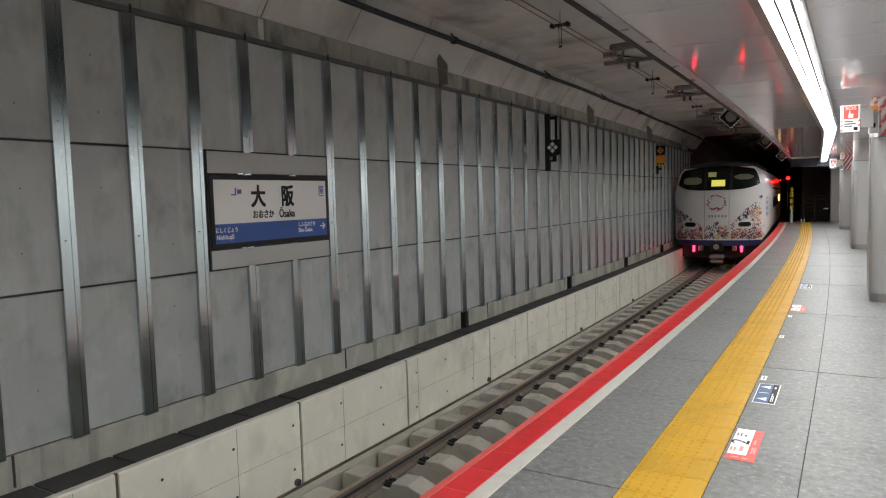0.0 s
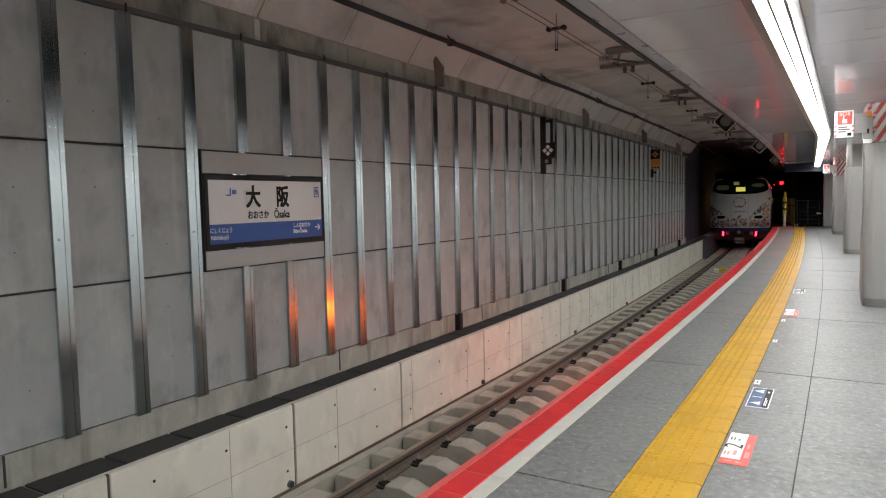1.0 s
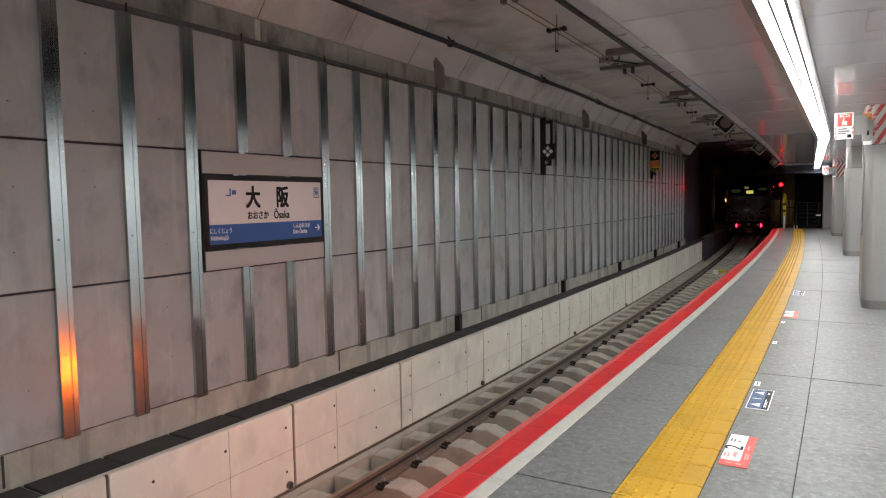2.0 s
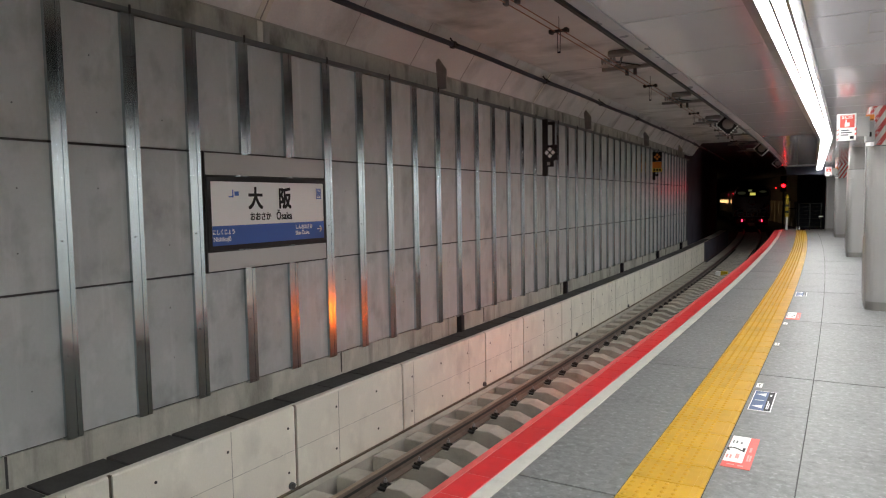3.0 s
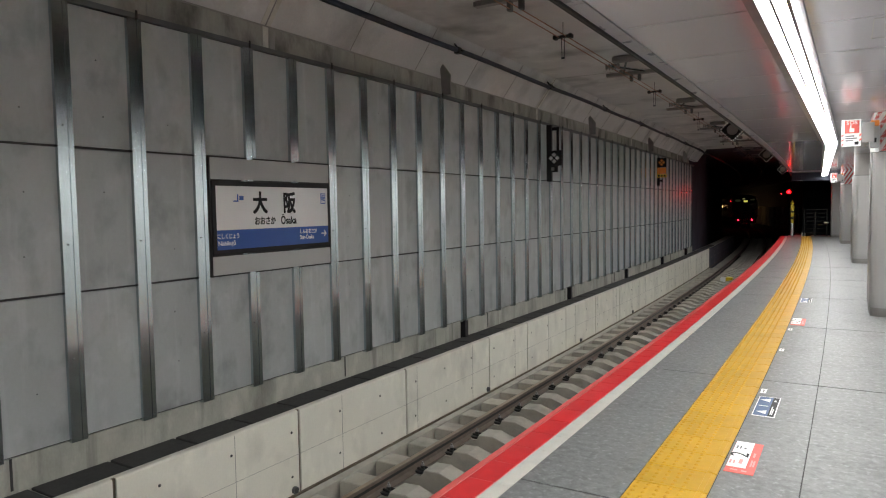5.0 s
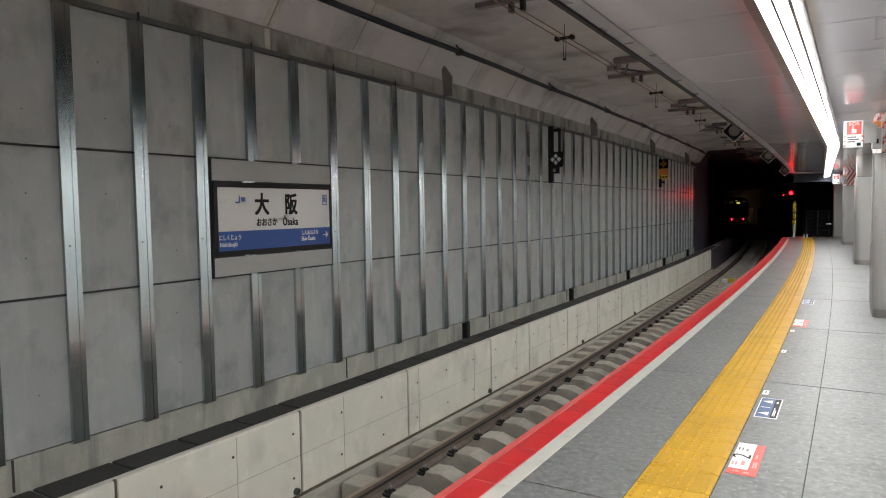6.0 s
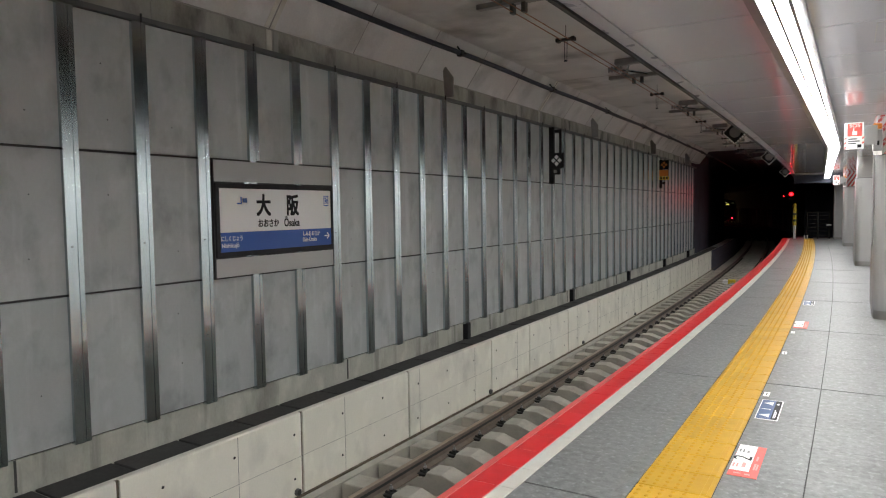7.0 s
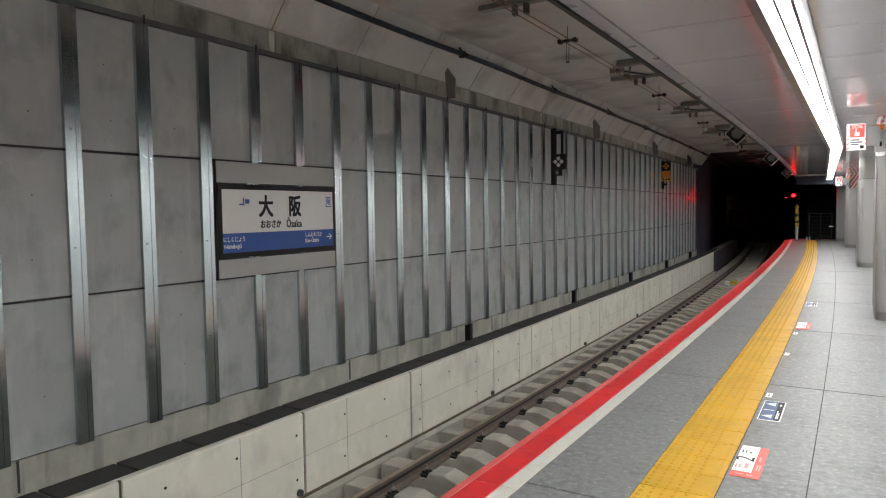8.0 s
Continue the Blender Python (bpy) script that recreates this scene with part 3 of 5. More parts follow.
def pave(plat):
    """Edge blocks, tactile blocks and floor tiles."""
    def run(name, mat, o0, o1, length, s0, s1, z, gap, first=None, bevel=0.003, label="", extra=None, cross=None):
        w = (o1 - o0) / 2
        n = int((s1 - s0) / length + 0.5)
        for k in range(n):
            s = s0 + (k + 0.5) * length
            m = stand(s, (o0 + o1) / 2)
            if first is None:
                c = cross or gap
                bm = cube(-w + gap, w - gap, -length / 2 + c, length / 2 - c, -0.03, z, bevel)
                if extra:
                    extra(bm, z)
                first = part(name, bm, mat, plat, label)
                if extra:
                    first.data.materials.append(M["yellow_dot"])
                first.matrix_basis = m
            else:
                share(name, first, plat, m)
        return first

    def dots(bm, z):
        for i in range(5):
            for j in range(5):
                before = len(bm.faces)
                bmesh.ops.create_cone(bm, cap_ends=True, segments=6, radius1=0.0145, radius2=0.008, depth=0.006, matrix=Matrix.Translation((-0.165 + i * 0.058, -0.117 + j * 0.0585, z + 0.0029)))
                bm.faces.ensure_lookup_table()
                for f in bm.faces[before:]:
                    f.material_index = 1
        box(bm, 0.142, 0.172, -0.142, 0.142, z - 0.001, z + 0.005, 0.002)

    red0, red1 = EDGE, EDGE + 0.228
    part("edge_bed", sweep(rect(red0 + 0.03, red1, -0.03, 0.0003), -12, PLATFORM_END, 1.0), "petal_pink", plat, "pale pink joint bed")
    part("nosing", sweep([(red0, -0.06), (red0 + 0.052, -0.06), (red0 + 0.052, 0.0035), (red0 + 0.012, 0.0035), (red0, -0.006)], -12, PLATFORM_END, 1.0), "red_nosing", plat, "dusty red rounded nosing")
    run("edge_block", "red", red0 + 0.053, red1, 0.30, -12.0, PLATFORM_END, 0.002, 0.0022, label="red anti-slip edge block")
    run("edge_line", "white_line", red1 + 0.001, -1.58, 0.30, -12.0, PLATFORM_END, 0.001, 0.0008, label="white edge line block")
    run("tactile_block", "yellow", -1.012, -0.614, 0.302, -11.68, PLATFORM_END, 0.003, 0.003, cross=0.0055, extra=dots, label="yellow tactile block with raised dots")
    # tiles 1.51 m long; every second cross joint is wide
    def tiles(o0, o1, gap, shift):
        w, first = (o1 - o0) / 2, [None, None]
        for k in range(32):
            i = k % 2
            m = stand(-11.68 + 1.51 * (k + 0.5), (o0 + o1) / 2)
            if first[i] is None:
                lo, hi = (0.010, 0.0012) if i == 0 else (0.0012, 0.010)
                d = shift
                y0, y1 = (-0.755 + lo, 0.755 - hi + d) if i == 0 else (-0.755 + lo + d, 0.755 - hi)
                first[i] = part("floor_tile", cube(-w + gap, w - gap, y0, y1, -0.03, 0.0), "tile", plat)
                first[i].matrix_basis = m
            else:
                share("floor_tile", first[i], plat, m)
    tiles(-1.579, -1.013, 0.002, 0.0)
    tiles(-0.613, -0.192, 0.0028, 0.35)
    tiles(-0.19, 1.15, 0.0028, -0.1)
    tiles(1.15, 2.49, 0.0028, 0.35)
    part("floor_rest", sweep(rect(EDGE, 2.49, -0.03, 0.0), -14, -12.0, 2), "tile", plat)


def build_ceiling():
    bm = bmesh.new()
    # ceiling boards with open joints, and a lighter edge strip
    def boards(o0, o1, s0, s1, length, drop=0.0, th=0.02, gap=0.006):
        s = s0
        while s < s1:
            sweep(rect(o0, o1, CEILING - drop, CEILING + th), s + gap, min(s + length, s1) - gap, 2.0, bm=bm)
            s += length
    boards(-1.335, -0.33, -14.6, 28.6, 1.2)
    boards(-0.325, 0.75, -13.88, 33.5, 1.06)
    boards(0.76, 2.49, -13.88, 33.5, 1.06)
    setting("ceiling_platform", bm, "ceiling", "glossy off-white ceiling boards over the platform", "ceiling")
    bm = bmesh.new()
    for o0, o1, a, b in ((0.12, 0.126, 5.27, 5.9), (0.62, 0.626, 5.27, 5.9), (0.12, 0.626, 5.27, 5.276), (0.12, 0.626, 5.894, 5.9)):
        sweep(rect(o0, o1, CEILING - 0.002, CEILING + 0.001), a, b, bm=bm)
    setting("ceiling_hatch", bm, "form", "thin outline of an access hatch in the ceiling", "hatch")
    bm = bmesh.new()
    for k in range(-20, 29):
        s = 3.86 + 0.87 * k
        sweep(rect(-1.447, -1.343, CEILING - 0.004, CEILING + 0.02), s + 0.003, min(s + 0.867, 33.5), 0.9, bm=bm)
    setting("ceiling_edge", bm, "edge_board", "blue-grey edge boards of the platform ceiling", "trim")
    bm = sweep(rect(-1.478, -1.45, CEILING - 0.022, 4.1), -14, 33.6, 1.5)
    setting("ceiling_fascia", bm, "black", "dark steel fascia at the ceiling's edge", "trim")
    setting("ceiling_slab", sweep(rect(-1.40, 2.49, CEILING + 0.13, 4.1), -14, 33.6, 2), "tunnel", "concrete slab hidden over the ceiling boards", "ceiling")
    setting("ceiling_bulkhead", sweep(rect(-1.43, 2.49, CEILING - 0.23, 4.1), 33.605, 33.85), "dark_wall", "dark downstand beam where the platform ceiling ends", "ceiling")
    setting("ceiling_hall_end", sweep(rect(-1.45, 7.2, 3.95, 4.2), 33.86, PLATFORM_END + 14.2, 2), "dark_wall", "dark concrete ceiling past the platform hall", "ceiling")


def build_lights():
    """Two rows of continuous tube lights in ceiling slots; the row at the edge bends at a joint, the other is an unseen
    addition.
    """
    def line(a, b, name="linear_ceiling_light", label="long white tube light set in a ceiling slot"):
        a, b = Vector(a), Vector(b)
        d = b - a
        m = Matrix.Translation(a - Vector((0, 0, 0.021))) @ Matrix.Rotation(math.atan2(-d.x, d.y), 4, "Z")
        n = d.length
        lamp = empty(name, m, label, "ceiling light", "ceiling light rows")
        part("slot", cube(-0.119, 0.155, 0, n, 0.012, 0.02), "sign_white", lamp)
        part("side_rail", cube(-0.12, -0.062, 0, n, -0.046, 0.02, 0.002), "ceiling_trim", lamp)
        part("side_rail", cube(0.125, 0.16, 0, n, -0.006, 0.02, 0.002), "ceiling_trim", lamp)
        part("middle_rail", cube(0.0, 0.017, 0, n, -0.0275, 0.012), "ceiling_trim", lamp)
        part("tube", cube(-0.061, -0.0005, 0.02, n - 0.02, -0.026, 0.011), "tube", lamp)
        part("outer_rail", cube(0.083, 0.106, 0, n, -0.0275, 0.012), "ceiling_trim", lamp)
        part("tube", cube(0.0175, 0.0825, 0.02, n - 0.02, -0.026, 0.011), "tube", lamp)
        part("tube", cube(0.1065, 0.121, 0.02, n - 0.02, -0.026, 0.011), "tube", lamp, "thin outer tube")
    bend = at(15.5, -0.25, CEILING)
    line((-0.43, -3.5, CEILING), bend)
    line(bend, at(33.4, -0.2, CEILING))
    # second row, out of view, added to brighten the track wall
    line(at(-11.0, 1.9, CEILING), at(22.0, 1.9, CEILING))


# ---- things on the wall ----
def build_name_sign():
    """The station name board between two grey boards."""
    m = stand(4.87, WALL + 0.0)
    sign = empty("station_name_sign", m, "white and blue station name sign in dark frame", "station sign")
    hw = 0.80
    for z0, z1 in ((1.85, 2.045), (0.975, 1.145)):
        part("filler_board", cube(0.0, 0.028, -hw + 0.002, hw - 0.002, z0, z1, 0.003), "sign_board", sign, "plain grey filler board")
    part("backing", cube(-0.03, 0.0225, -hw - 0.012, hw + 0.012, 0.962, 2.06), "joint", sign)
    part("frame", cube(-0.03, 0.037, -hw, hw, 1.155, 1.84, 0.008), "black", sign, "black sign frame")
    for y in (-0.42, 0.28):
        for z in (1.84, 1.147):
            part("fixing", cube(0.01, 0.033, y - 0.03, y + 0.03, z - 0.004, z + 0.014, 0.002), "galvanised", sign, "small steel fixing")
    x = 0.039
    part("face", cube(0.03, x, -hw + 0.045, hw - 0.045, 1.205, 1.79), "sign_white", sign, "white sign face")
    part("band", cube(0.03, x + 0.001, -hw + 0.045, hw - 0.045, 1.205, 1.385), "sign_blue", sign, "blue lower band")

    def put(name, words, size, y, z, mat, width=None, bold=0.012):
        # letters stand on the face, read from the platform
        mm = Matrix.Translation((x + 0.002, y, z)) @ Matrix(((0, 0, 1), (1, 0, 0), (0, 1, 0))).to_4x4()
        return lettering(name, words, size, mm, mat, sign, 0.0005, True, width, bold)
    put("kanji", "\u5927", 0.22, -0.225, 1.62, "sign_dark", 0.175, 0.028)
    put("kanji", "\u962a", 0.22, 0.17, 1.62, "sign_dark", 0.16, 0.028)
    put("kana", "\u304a\u304a\u3055\u304b", 0.085, -0.165, 1.455, "sign_dark", 0.268, 0.026)
    put("latin", "\u014csaka", 0.105, 0.155, 1.455, "sign_dark", 0.216, 0.02)
    put("kana", "\u306b\u3057\u304f\u3058\u3087\u3046", 0.056, -0.625, 1.325, "sign_white", 0.25)
    put("latin", "Nishikuj\u014d", 0.058, -0.645, 1.262, "sign_white", 0.20)
    put("kana", "\u3057\u3093\u304a\u304a\u3055\u304b", 0.055, 0.44, 1.335, "sign_white", 0.25)
    put("latin", "Shin-\u014csaka", 0.06, 0.415, 1.275, "sign_white", 0.21)
    bm = bmesh.new()
    box(bm, x, x + 0.002, 0.645, 0.715, 1.300, 1.312)
    for sgn in (-1, 1):
        b2 = cube(-0.0005, 0.0015, -0.045, 0.0, -0.007, 0.007)
        bmesh.ops.transform(b2, matrix=Matrix.Translation((x + 0.001, 0.722, 1.306)) @ Matrix.Rotation(radians(42 * sgn), 4, "X"), verts=b2.verts)
        me = bpy.data.meshes.new("tmp")
        b2.to_mesh(me)
        bm.from_mesh(me)
        b2.free()
        bpy.data.meshes.remove(me)
    part("arrow", bm, "sign_white", sign, "white arrow")
    # operator's mark as plain strokes
    bm = bmesh.new()
    for y0, y1, z0, z1 in ((-0.395, -0.382, 1.655, 1.715), (-0.44, -0.382, 1.645, 1.657), (-0.368, -0.318, 1.66, 1.70)):
        box(bm, x, x + 0.002, y0 - 0.115, y1 - 0.115, z0, z1)
    part("mark", bm, "logo_blue", sign, "blue company mark")
    part("badge", cube(x - 0.001, x + 0.001, 0.645, 0.72, 1.625, 1.735), "logo_blue", sign, "small blue station badge")
    part("badge_field", cube(x - 0.001, x + 0.002, 0.654, 0.711, 1.634, 1.726), "sign_white", sign)
    put("badge_kanji", "\u962a", 0.075, 0.683, 1.68, "logo_blue", 0.05).location.x += 0.001


def diamonds(parent, x, y, z, r, mat):
    """Four small diamonds set in a cross."""
    for dy, dz in ((0, 1), (0, -1), (1, 0), (-1, 0)):
        bm = cube(-0.003, 0.003, -r * 0.5, r * 0.5, -r * 0.5, r * 0.5)
        bmesh.ops.transform(bm, matrix=Matrix.Translation((x, y + dy * r * 0.98, z + dz * r * 0.98)) @ Matrix.Rotation(radians(45), 4, "X"), verts=bm.verts)
        part("diamond", bm, mat, parent, "white diamond" if mat == "sign_white" else "orange diamond")


def build_markers():
    mk = empty("track_marker", stand(11.85, WALL + 0.17) @ Matrix.Rotation(radians(-90), 4, "Z"), "black hanging marker plate with four white diamonds", "marker sign")
    part("pole", cube(-0.03, 0.03, -0.05, 0.05, 2.02, 3.07, 0.006), "black", mk)
    part("arm", cube(-0.012, 0.012, 0.05, 0.19, 2.96, 3.02, 0.004), "black", mk)
    part("hanger", cube(-0.012, 0.012, 0.14, 0.19, 2.3, 3.0, 0.004), "black", mk)
    part("plate", cube(0.034, 0.05, -0.03, 0.25, 2.31, 2.59, 0.006), "black", mk, "black square plate")
    diamonds(mk, 0.053, 0.11, 2.45, 0.062, "sign_white")
    part("foot_plate", cube(0.0, 0.04, 0.03, 0.17, 2.19, 2.31, 0.006), "black", mk)
    part("label_plate", cube(0.04, 0.044, 0.05, 0.11, 2.22, 2.28), "coupler", mk, "small grey label")
    mk = empty("stop_marker", stand(21.2, WALL + 0.17) @ Matrix.Rotation(radians(-90), 4, "Z"), "black marker with orange diamonds over orange and yellow plates", "marker sign")
    part("pole", cube(-0.03, 0.03, -0.05, 0.03, 2.14, 3.0, 0.006), "black", mk)
    part("plate", cube(0.034, 0.05, -0.05, 0.23, 2.70, 2.98, 0.006), "black", mk)
    diamonds(mk, 0.053, 0.09, 2.84, 0.06, "orange")
    part("orange_plate", cube(0.034, 0.05, -0.05, 0.22, 2.50, 2.69, 0.006), "orange", mk, "orange plate")
    part("yellow_plate", cube(0.034, 0.05, -0.05, 0.24, 2.39, 2.49, 0.006), "signal_yellow", mk, "yellow plate")
    bm = bmesh.new()
    for k in range(3):
        box(bm, 0.05, 0.053, -0.02 + k * 0.085, 0.035 + k * 0.085, 2.41, 2.47)
    part("bars", bm, "black", mk)
    part("arm", cube(-0.01, 0.01, 0.03, 0.12, 2.26, 2.32, 0.004), "black", mk)


def build_cable():
    """The thick cable under the haunch, with its clamps."""
    r = 0.034
    prof = [(-4.60 + r * math.cos(a), 3.70 + r * math.sin(a)) for a in [k * math.tau / 10 for k in range(10)]]
    cable = empty("feeder_cable", Matrix.Identity(4), "thick black cable clamped along the tunnel haunch", "cable")
    bm = bmesh.new()
    n, rings = 170, []
    for i in range(n + 1):
        s = -13 + 83 * i / n
        dz = 0.008 * math.cos((s - 8.9) / 4.6 * math.tau)
        rings.append([bm.verts.new(at(s, o, z + dz)) for o, z in prof])
    for a, b in zip(rings, rings[1:]):
        for j in range(10):
            bm.faces.new((a[j], a[(j + 1) % 10], b[(j + 1) % 10], b[j]))
    part("sheath", bm, "cable", cable, "", True)
    clamp = None
    for k in range(-5, 12):
        m = stand(8.1 + 3.4 * k, -4.60, 3.70)
        if clamp is None:
            bm = bmesh.new()
            box(bm, -0.043, 0.043, -0.04, 0.04, -0.043, 0.043, 0.008)
            rod(bm, (0, 0, 0.03), (-0.05, 0, 0.10), 0.012, 6)
            rod(bm, (0.05, 0, 0), (0.09, 0, -0.02), 0.012, 6)
            clamp = part("clamp", bm, "iron", cable, "black cable clamp with a bolt")
            clamp.matrix_basis = m
        else:
            share("clamp", clamp, cable, m)


def build_overhead():
    """Two contact wires under the tunnel ceiling, their spacers and the insulated supports."""
    z, o = 3.76, -3.22
    for side in (-0.05, 0.05):
        prof = [(o + side + 0.0065 * math.cos(k * math.tau / 6), z + 0.0065 * math.sin(k * math.tau / 6)) for k in range(6)]
        w = empty("contact_wire", Matrix.Identity(4), "reddish copper overhead contact wire", "wire", "contact wires")
        part("wire", sweep(prof, -13.5, 100, 1.5), "copper", w)
    for k in range(7):
        s = 6.95 + 5.08 * k
        sup = empty("overhead_support", stand(s, o, z), "galvanised overhead wire support with grey insulators", "wire support", "overhead supports")
        part("crossbar", cube(-0.5, 0.75, -0.05, 0.05, 0.09, 0.15, 0.005), "coupler", sup)
        part("post", rod(bmesh.new(), (-0.25, 0, 0.15), (-0.25, 0, 0.24), 0.03, 10), "coupler", sup)
        part("post", rod(bmesh.new(), (0.45, 0, 0.15), (0.45, 0, 0.24), 0.03, 10), "coupler", sup)
        for x in (-0.06, 0.08):
            part("clip", cube(x - 0.025, x + 0.025, -0.04, 0.04, -0.02, 0.10, 0.008), "old_steel", sup)
        bm = bmesh.new()
        for j in range(5):
            rod(bm, (-0.3 + j * 0.05, -0.7, 0.13), (-0.275 + j * 0.05, -0.7, 0.13), 0.055, 12, 0.035)
        part("insulator", bm, "coupler", sup, "ribbed grey insulator")
        part("bracket", cube(-0.05, 0.36, -1.25, -1.13, 0.08, 0.18, 0.02), "coupler", sup)
        part("tie", rod(bmesh.new(), (-0.2, 0.0, 0.13), (0.15, -1.1, 0.13), 0.02, 8), "galvanised", sup)
        part("tie", rod(bmesh.new(), (0.2, 0.0, 0.13), (-0.2, -0.75, 0.13), 0.02, 8), "galvanised", sup)
        d = empty("wire_spacer", stand(s + 1.5, o, z), "black wire spacer with a drooping cord", "wire spacer", "wire spacers")
        part("bar", cube(-0.11, 0.11, -0.03, 0.03, -0.012, 0.02, 0.005), "iron", d)
        part("knob", cube(-0.13, -0.08, -0.045, 0.045, -0.025, 0.03, 0.01), "iron", d)
        part("knob", cube(0.08, 0.13, -0.045, 0.045, -0.025, 0.03, 0.01), "iron", d)
        part("hanger", rod(bmesh.new(), (0, 0, 0.02), (0, 0, 0.20), 0.004, 6), "iron", d)
        bm = rod(bmesh.new(), (-0.02, 0, 0), (-0.015, 0, -0.26), 0.004, 5)
        rod(bm, (0.02, 0, 0), (0.015, 0, -0.26), 0.004, 5)
        rod(bm, (-0.02, 0, -0.27), (0.02, 0, -0.27), 0.012, 6)
        part("cord", bm, "cable", d, "thin black cord loop")


# ---- platform things ----
def rounded(w, d, r, n=6):
    pts = []
    for cx, cy, a0 in ((w - r, d - r, 0), (-w + r, d - r, 90), (-w + r, -d + r, 180), (w - r, -d + r, 270)):
        for k in range(n + 1):
            a = radians(a0 + 90 * k / n)
            pts.append((cx + r * math.cos(a), cy + r * math.sin(a)))
    return pts


def prism(pts, z0, z1):
    bm = bmesh.new()
    lo, hi = [[bm.verts.new((x, y, z)) for x, y in pts] for z in (z0, z1)]
    for j in range(len(pts)):
        bm.faces.new((lo[j], lo[(j + 1) % len(pts)], hi[(j + 1) % len(pts)], hi[j]))
    bm.faces.new(lo)
    bm.faces.new(hi)
    return bm


def build_columns():
    for k, (s, striped) in enumerate(((1.95, True), (11.2, True), (20.4, False), (29.7, True))):
        label = "grey clad column with a red and white striped band" if striped else "plain grey clad platform column"
        col = empty("platform_column", stand(s, 0.78), label, "column", "platform columns")
        w, r = 0.49, 0.14
        part("shaft", prism(rounded(w, w, r), 0.12, 2.22), "column", col, "", False)
        part("skirting", prism(rounded(w - 0.015, w - 0.015, r - 0.01), 0.0, 0.12), "skirting", col, "dark brown skirting")
        part("seam", prism(rounded(w - 0.012, w - 0.012, r - 0.01), 2.22, 2.23), "joint", col)
        if not striped:
            part("head", prism(rounded(w - 0.03, w - 0.03, r - 0.02), 2.23, CEILING), "skirting", col, "darker column head")
            part("lamp_edge", cube(-w + 0.05, -w + 0.10, -w - 0.03, -w - 0.005, 1.1, 2.0, 0.008), "column", col, "narrow guard strip")
            continue
        part("band", prism(rounded(w, w, r), 2.23, CEILING), "band_white", col, "white band")
        part("guard", cube(-w - 0.02, -w - 0.004, -w + 0.12, -w + 0.2, 1.0, 2.3, 0.004), "column", col, "narrow guard strip")
        # slanting red stripes wrapped round the band
        outline = rounded(w + 0.002, w + 0.002, r, 8)
        run, total = [0.0], 0.0
        for a, b in zip(outline, outline[1:] + outline[:1]):
            total += math.dist(a, b)
            run.append(total)

        def on(u):
            u %= total
            for i in range(len(outline)):
                if run[i] <= u <= run[i + 1]:
                    f = (u - run[i]) / max(run[i + 1] - run[i], 1e-9)
                    a, b = outline[i], outline[(i + 1) % len(outline)]
                    return a[0] + (b[0] - a[0]) * f, a[1] + (b[1] - a[1]) * f
            return outline[0]
        count = 30
        pitch = total / count
        for c in range(count):
            bm = bmesh.new()
            rows = []
            for i in range(9):
                z = 2.232 + (CEILING - 2.234) * i / 8
                u = c * pitch - (CEILING - z) * 0.62
                rows.append([bm.verts.new((*on(u + pitch * 0.5 * j / 2), z)) for j in range(3)])
            for a, b in zip(rows, rows[1:]):
                for j in range(2):
                    bm.faces.new((a[j], a[j + 1], b[j + 1], b[j]))
            part("stripe", bm, "stripe_red", col, "red slanting stripe")
        # call-button sign hanging out from the column
    for s in (10.42, 28.9):
        sg = empty("emergency_sign", stand(s, -0.075, 2.29), "white emergency button sign with red upper half", "sign")
        part("board", cube(0.0, 0.22, -0.01, 0.01, 0.0, 0.35, 0.004), "sign_white", sg)
        part("red_field", cube(0.035, 0.20, -0.013, -0.010, 0.17, 0.335), "coral", sg, "red field")
        mm = Matrix.Translation((0.117, -0.014, 0.305)) @ Matrix(((1, 0, 0), (0, 0, -1), (0, 1, 0))).to_4x4()
        lettering("letters", "SOS", 0.06, mm, "sign_white", sg, 0.0005, True, 0.12)
        bm = bmesh.new()
        box(bm, 0.09, 0.145, -0.0145, -0.013, 0.185, 0.235, 0)
        box(bm, 0.098, 0.112, -0.0145, -0.013, 0.235, 0.275, 0)
        part("hand_symbol", bm, "sign_white", sg, "white pressing symbol")
        for z, w in ((0.135, 0.10), (0.105, 0.13), (0.075, 0.09)):
            part("text_bar", cube(0.045, 0.045 + w, -0.0125, -0.010, z - 0.008, z + 0.008), "old_steel", sg)
        for x0, z0 in ((0.0, 0.0), (0.0, 0.06), (0.0, 0.12), (0.2, 0.06), (0.2, 0.12)):
            bm = bmesh.new()
            bm.faces.new([bm.verts.new(p) for p in ((x0 + 0.003, -0.0125, z0 + 0.004), (x0 + 0.026, -0.0125, z0 + 0.022), (x0 + 0.026, -0.0125, z0 + 0.046), (x0 + 0.003, -0.0125, z0 + 0.028))])
            part("hazard_stripe", bm, "coral", sg, "red slanting stripe")
        part("arrow", cube(0.15, 0.195, -0.0125, -0.010, 0.02, 0.06), "sign_dark", sg, "black arrow block")
        part("bracket", cube(0.23, 0.37, -0.012, 0.012, 0.05, 0.3, 0.003), "column", sg)
        bx = empty("emergency_button_box", stand(s + 0.12, 0.25, 2.26), "grey emergency button box with an orange lamp", "call box")
        part("case", cube(0.0, 0.11, -0.08, 0.19, 0.0, 0.28, 0.012), "column", bx)
        part("cup", rod(bmesh.new(), (0.055, -0.02, -0.05), (0.055, -0.02, 0.0), 0.05, 14), "sign_white", bx)
        part("slot", cube(0.045, 0.07, -0.084, -0.078, 0.07, 0.13), "sign_dark", bx)
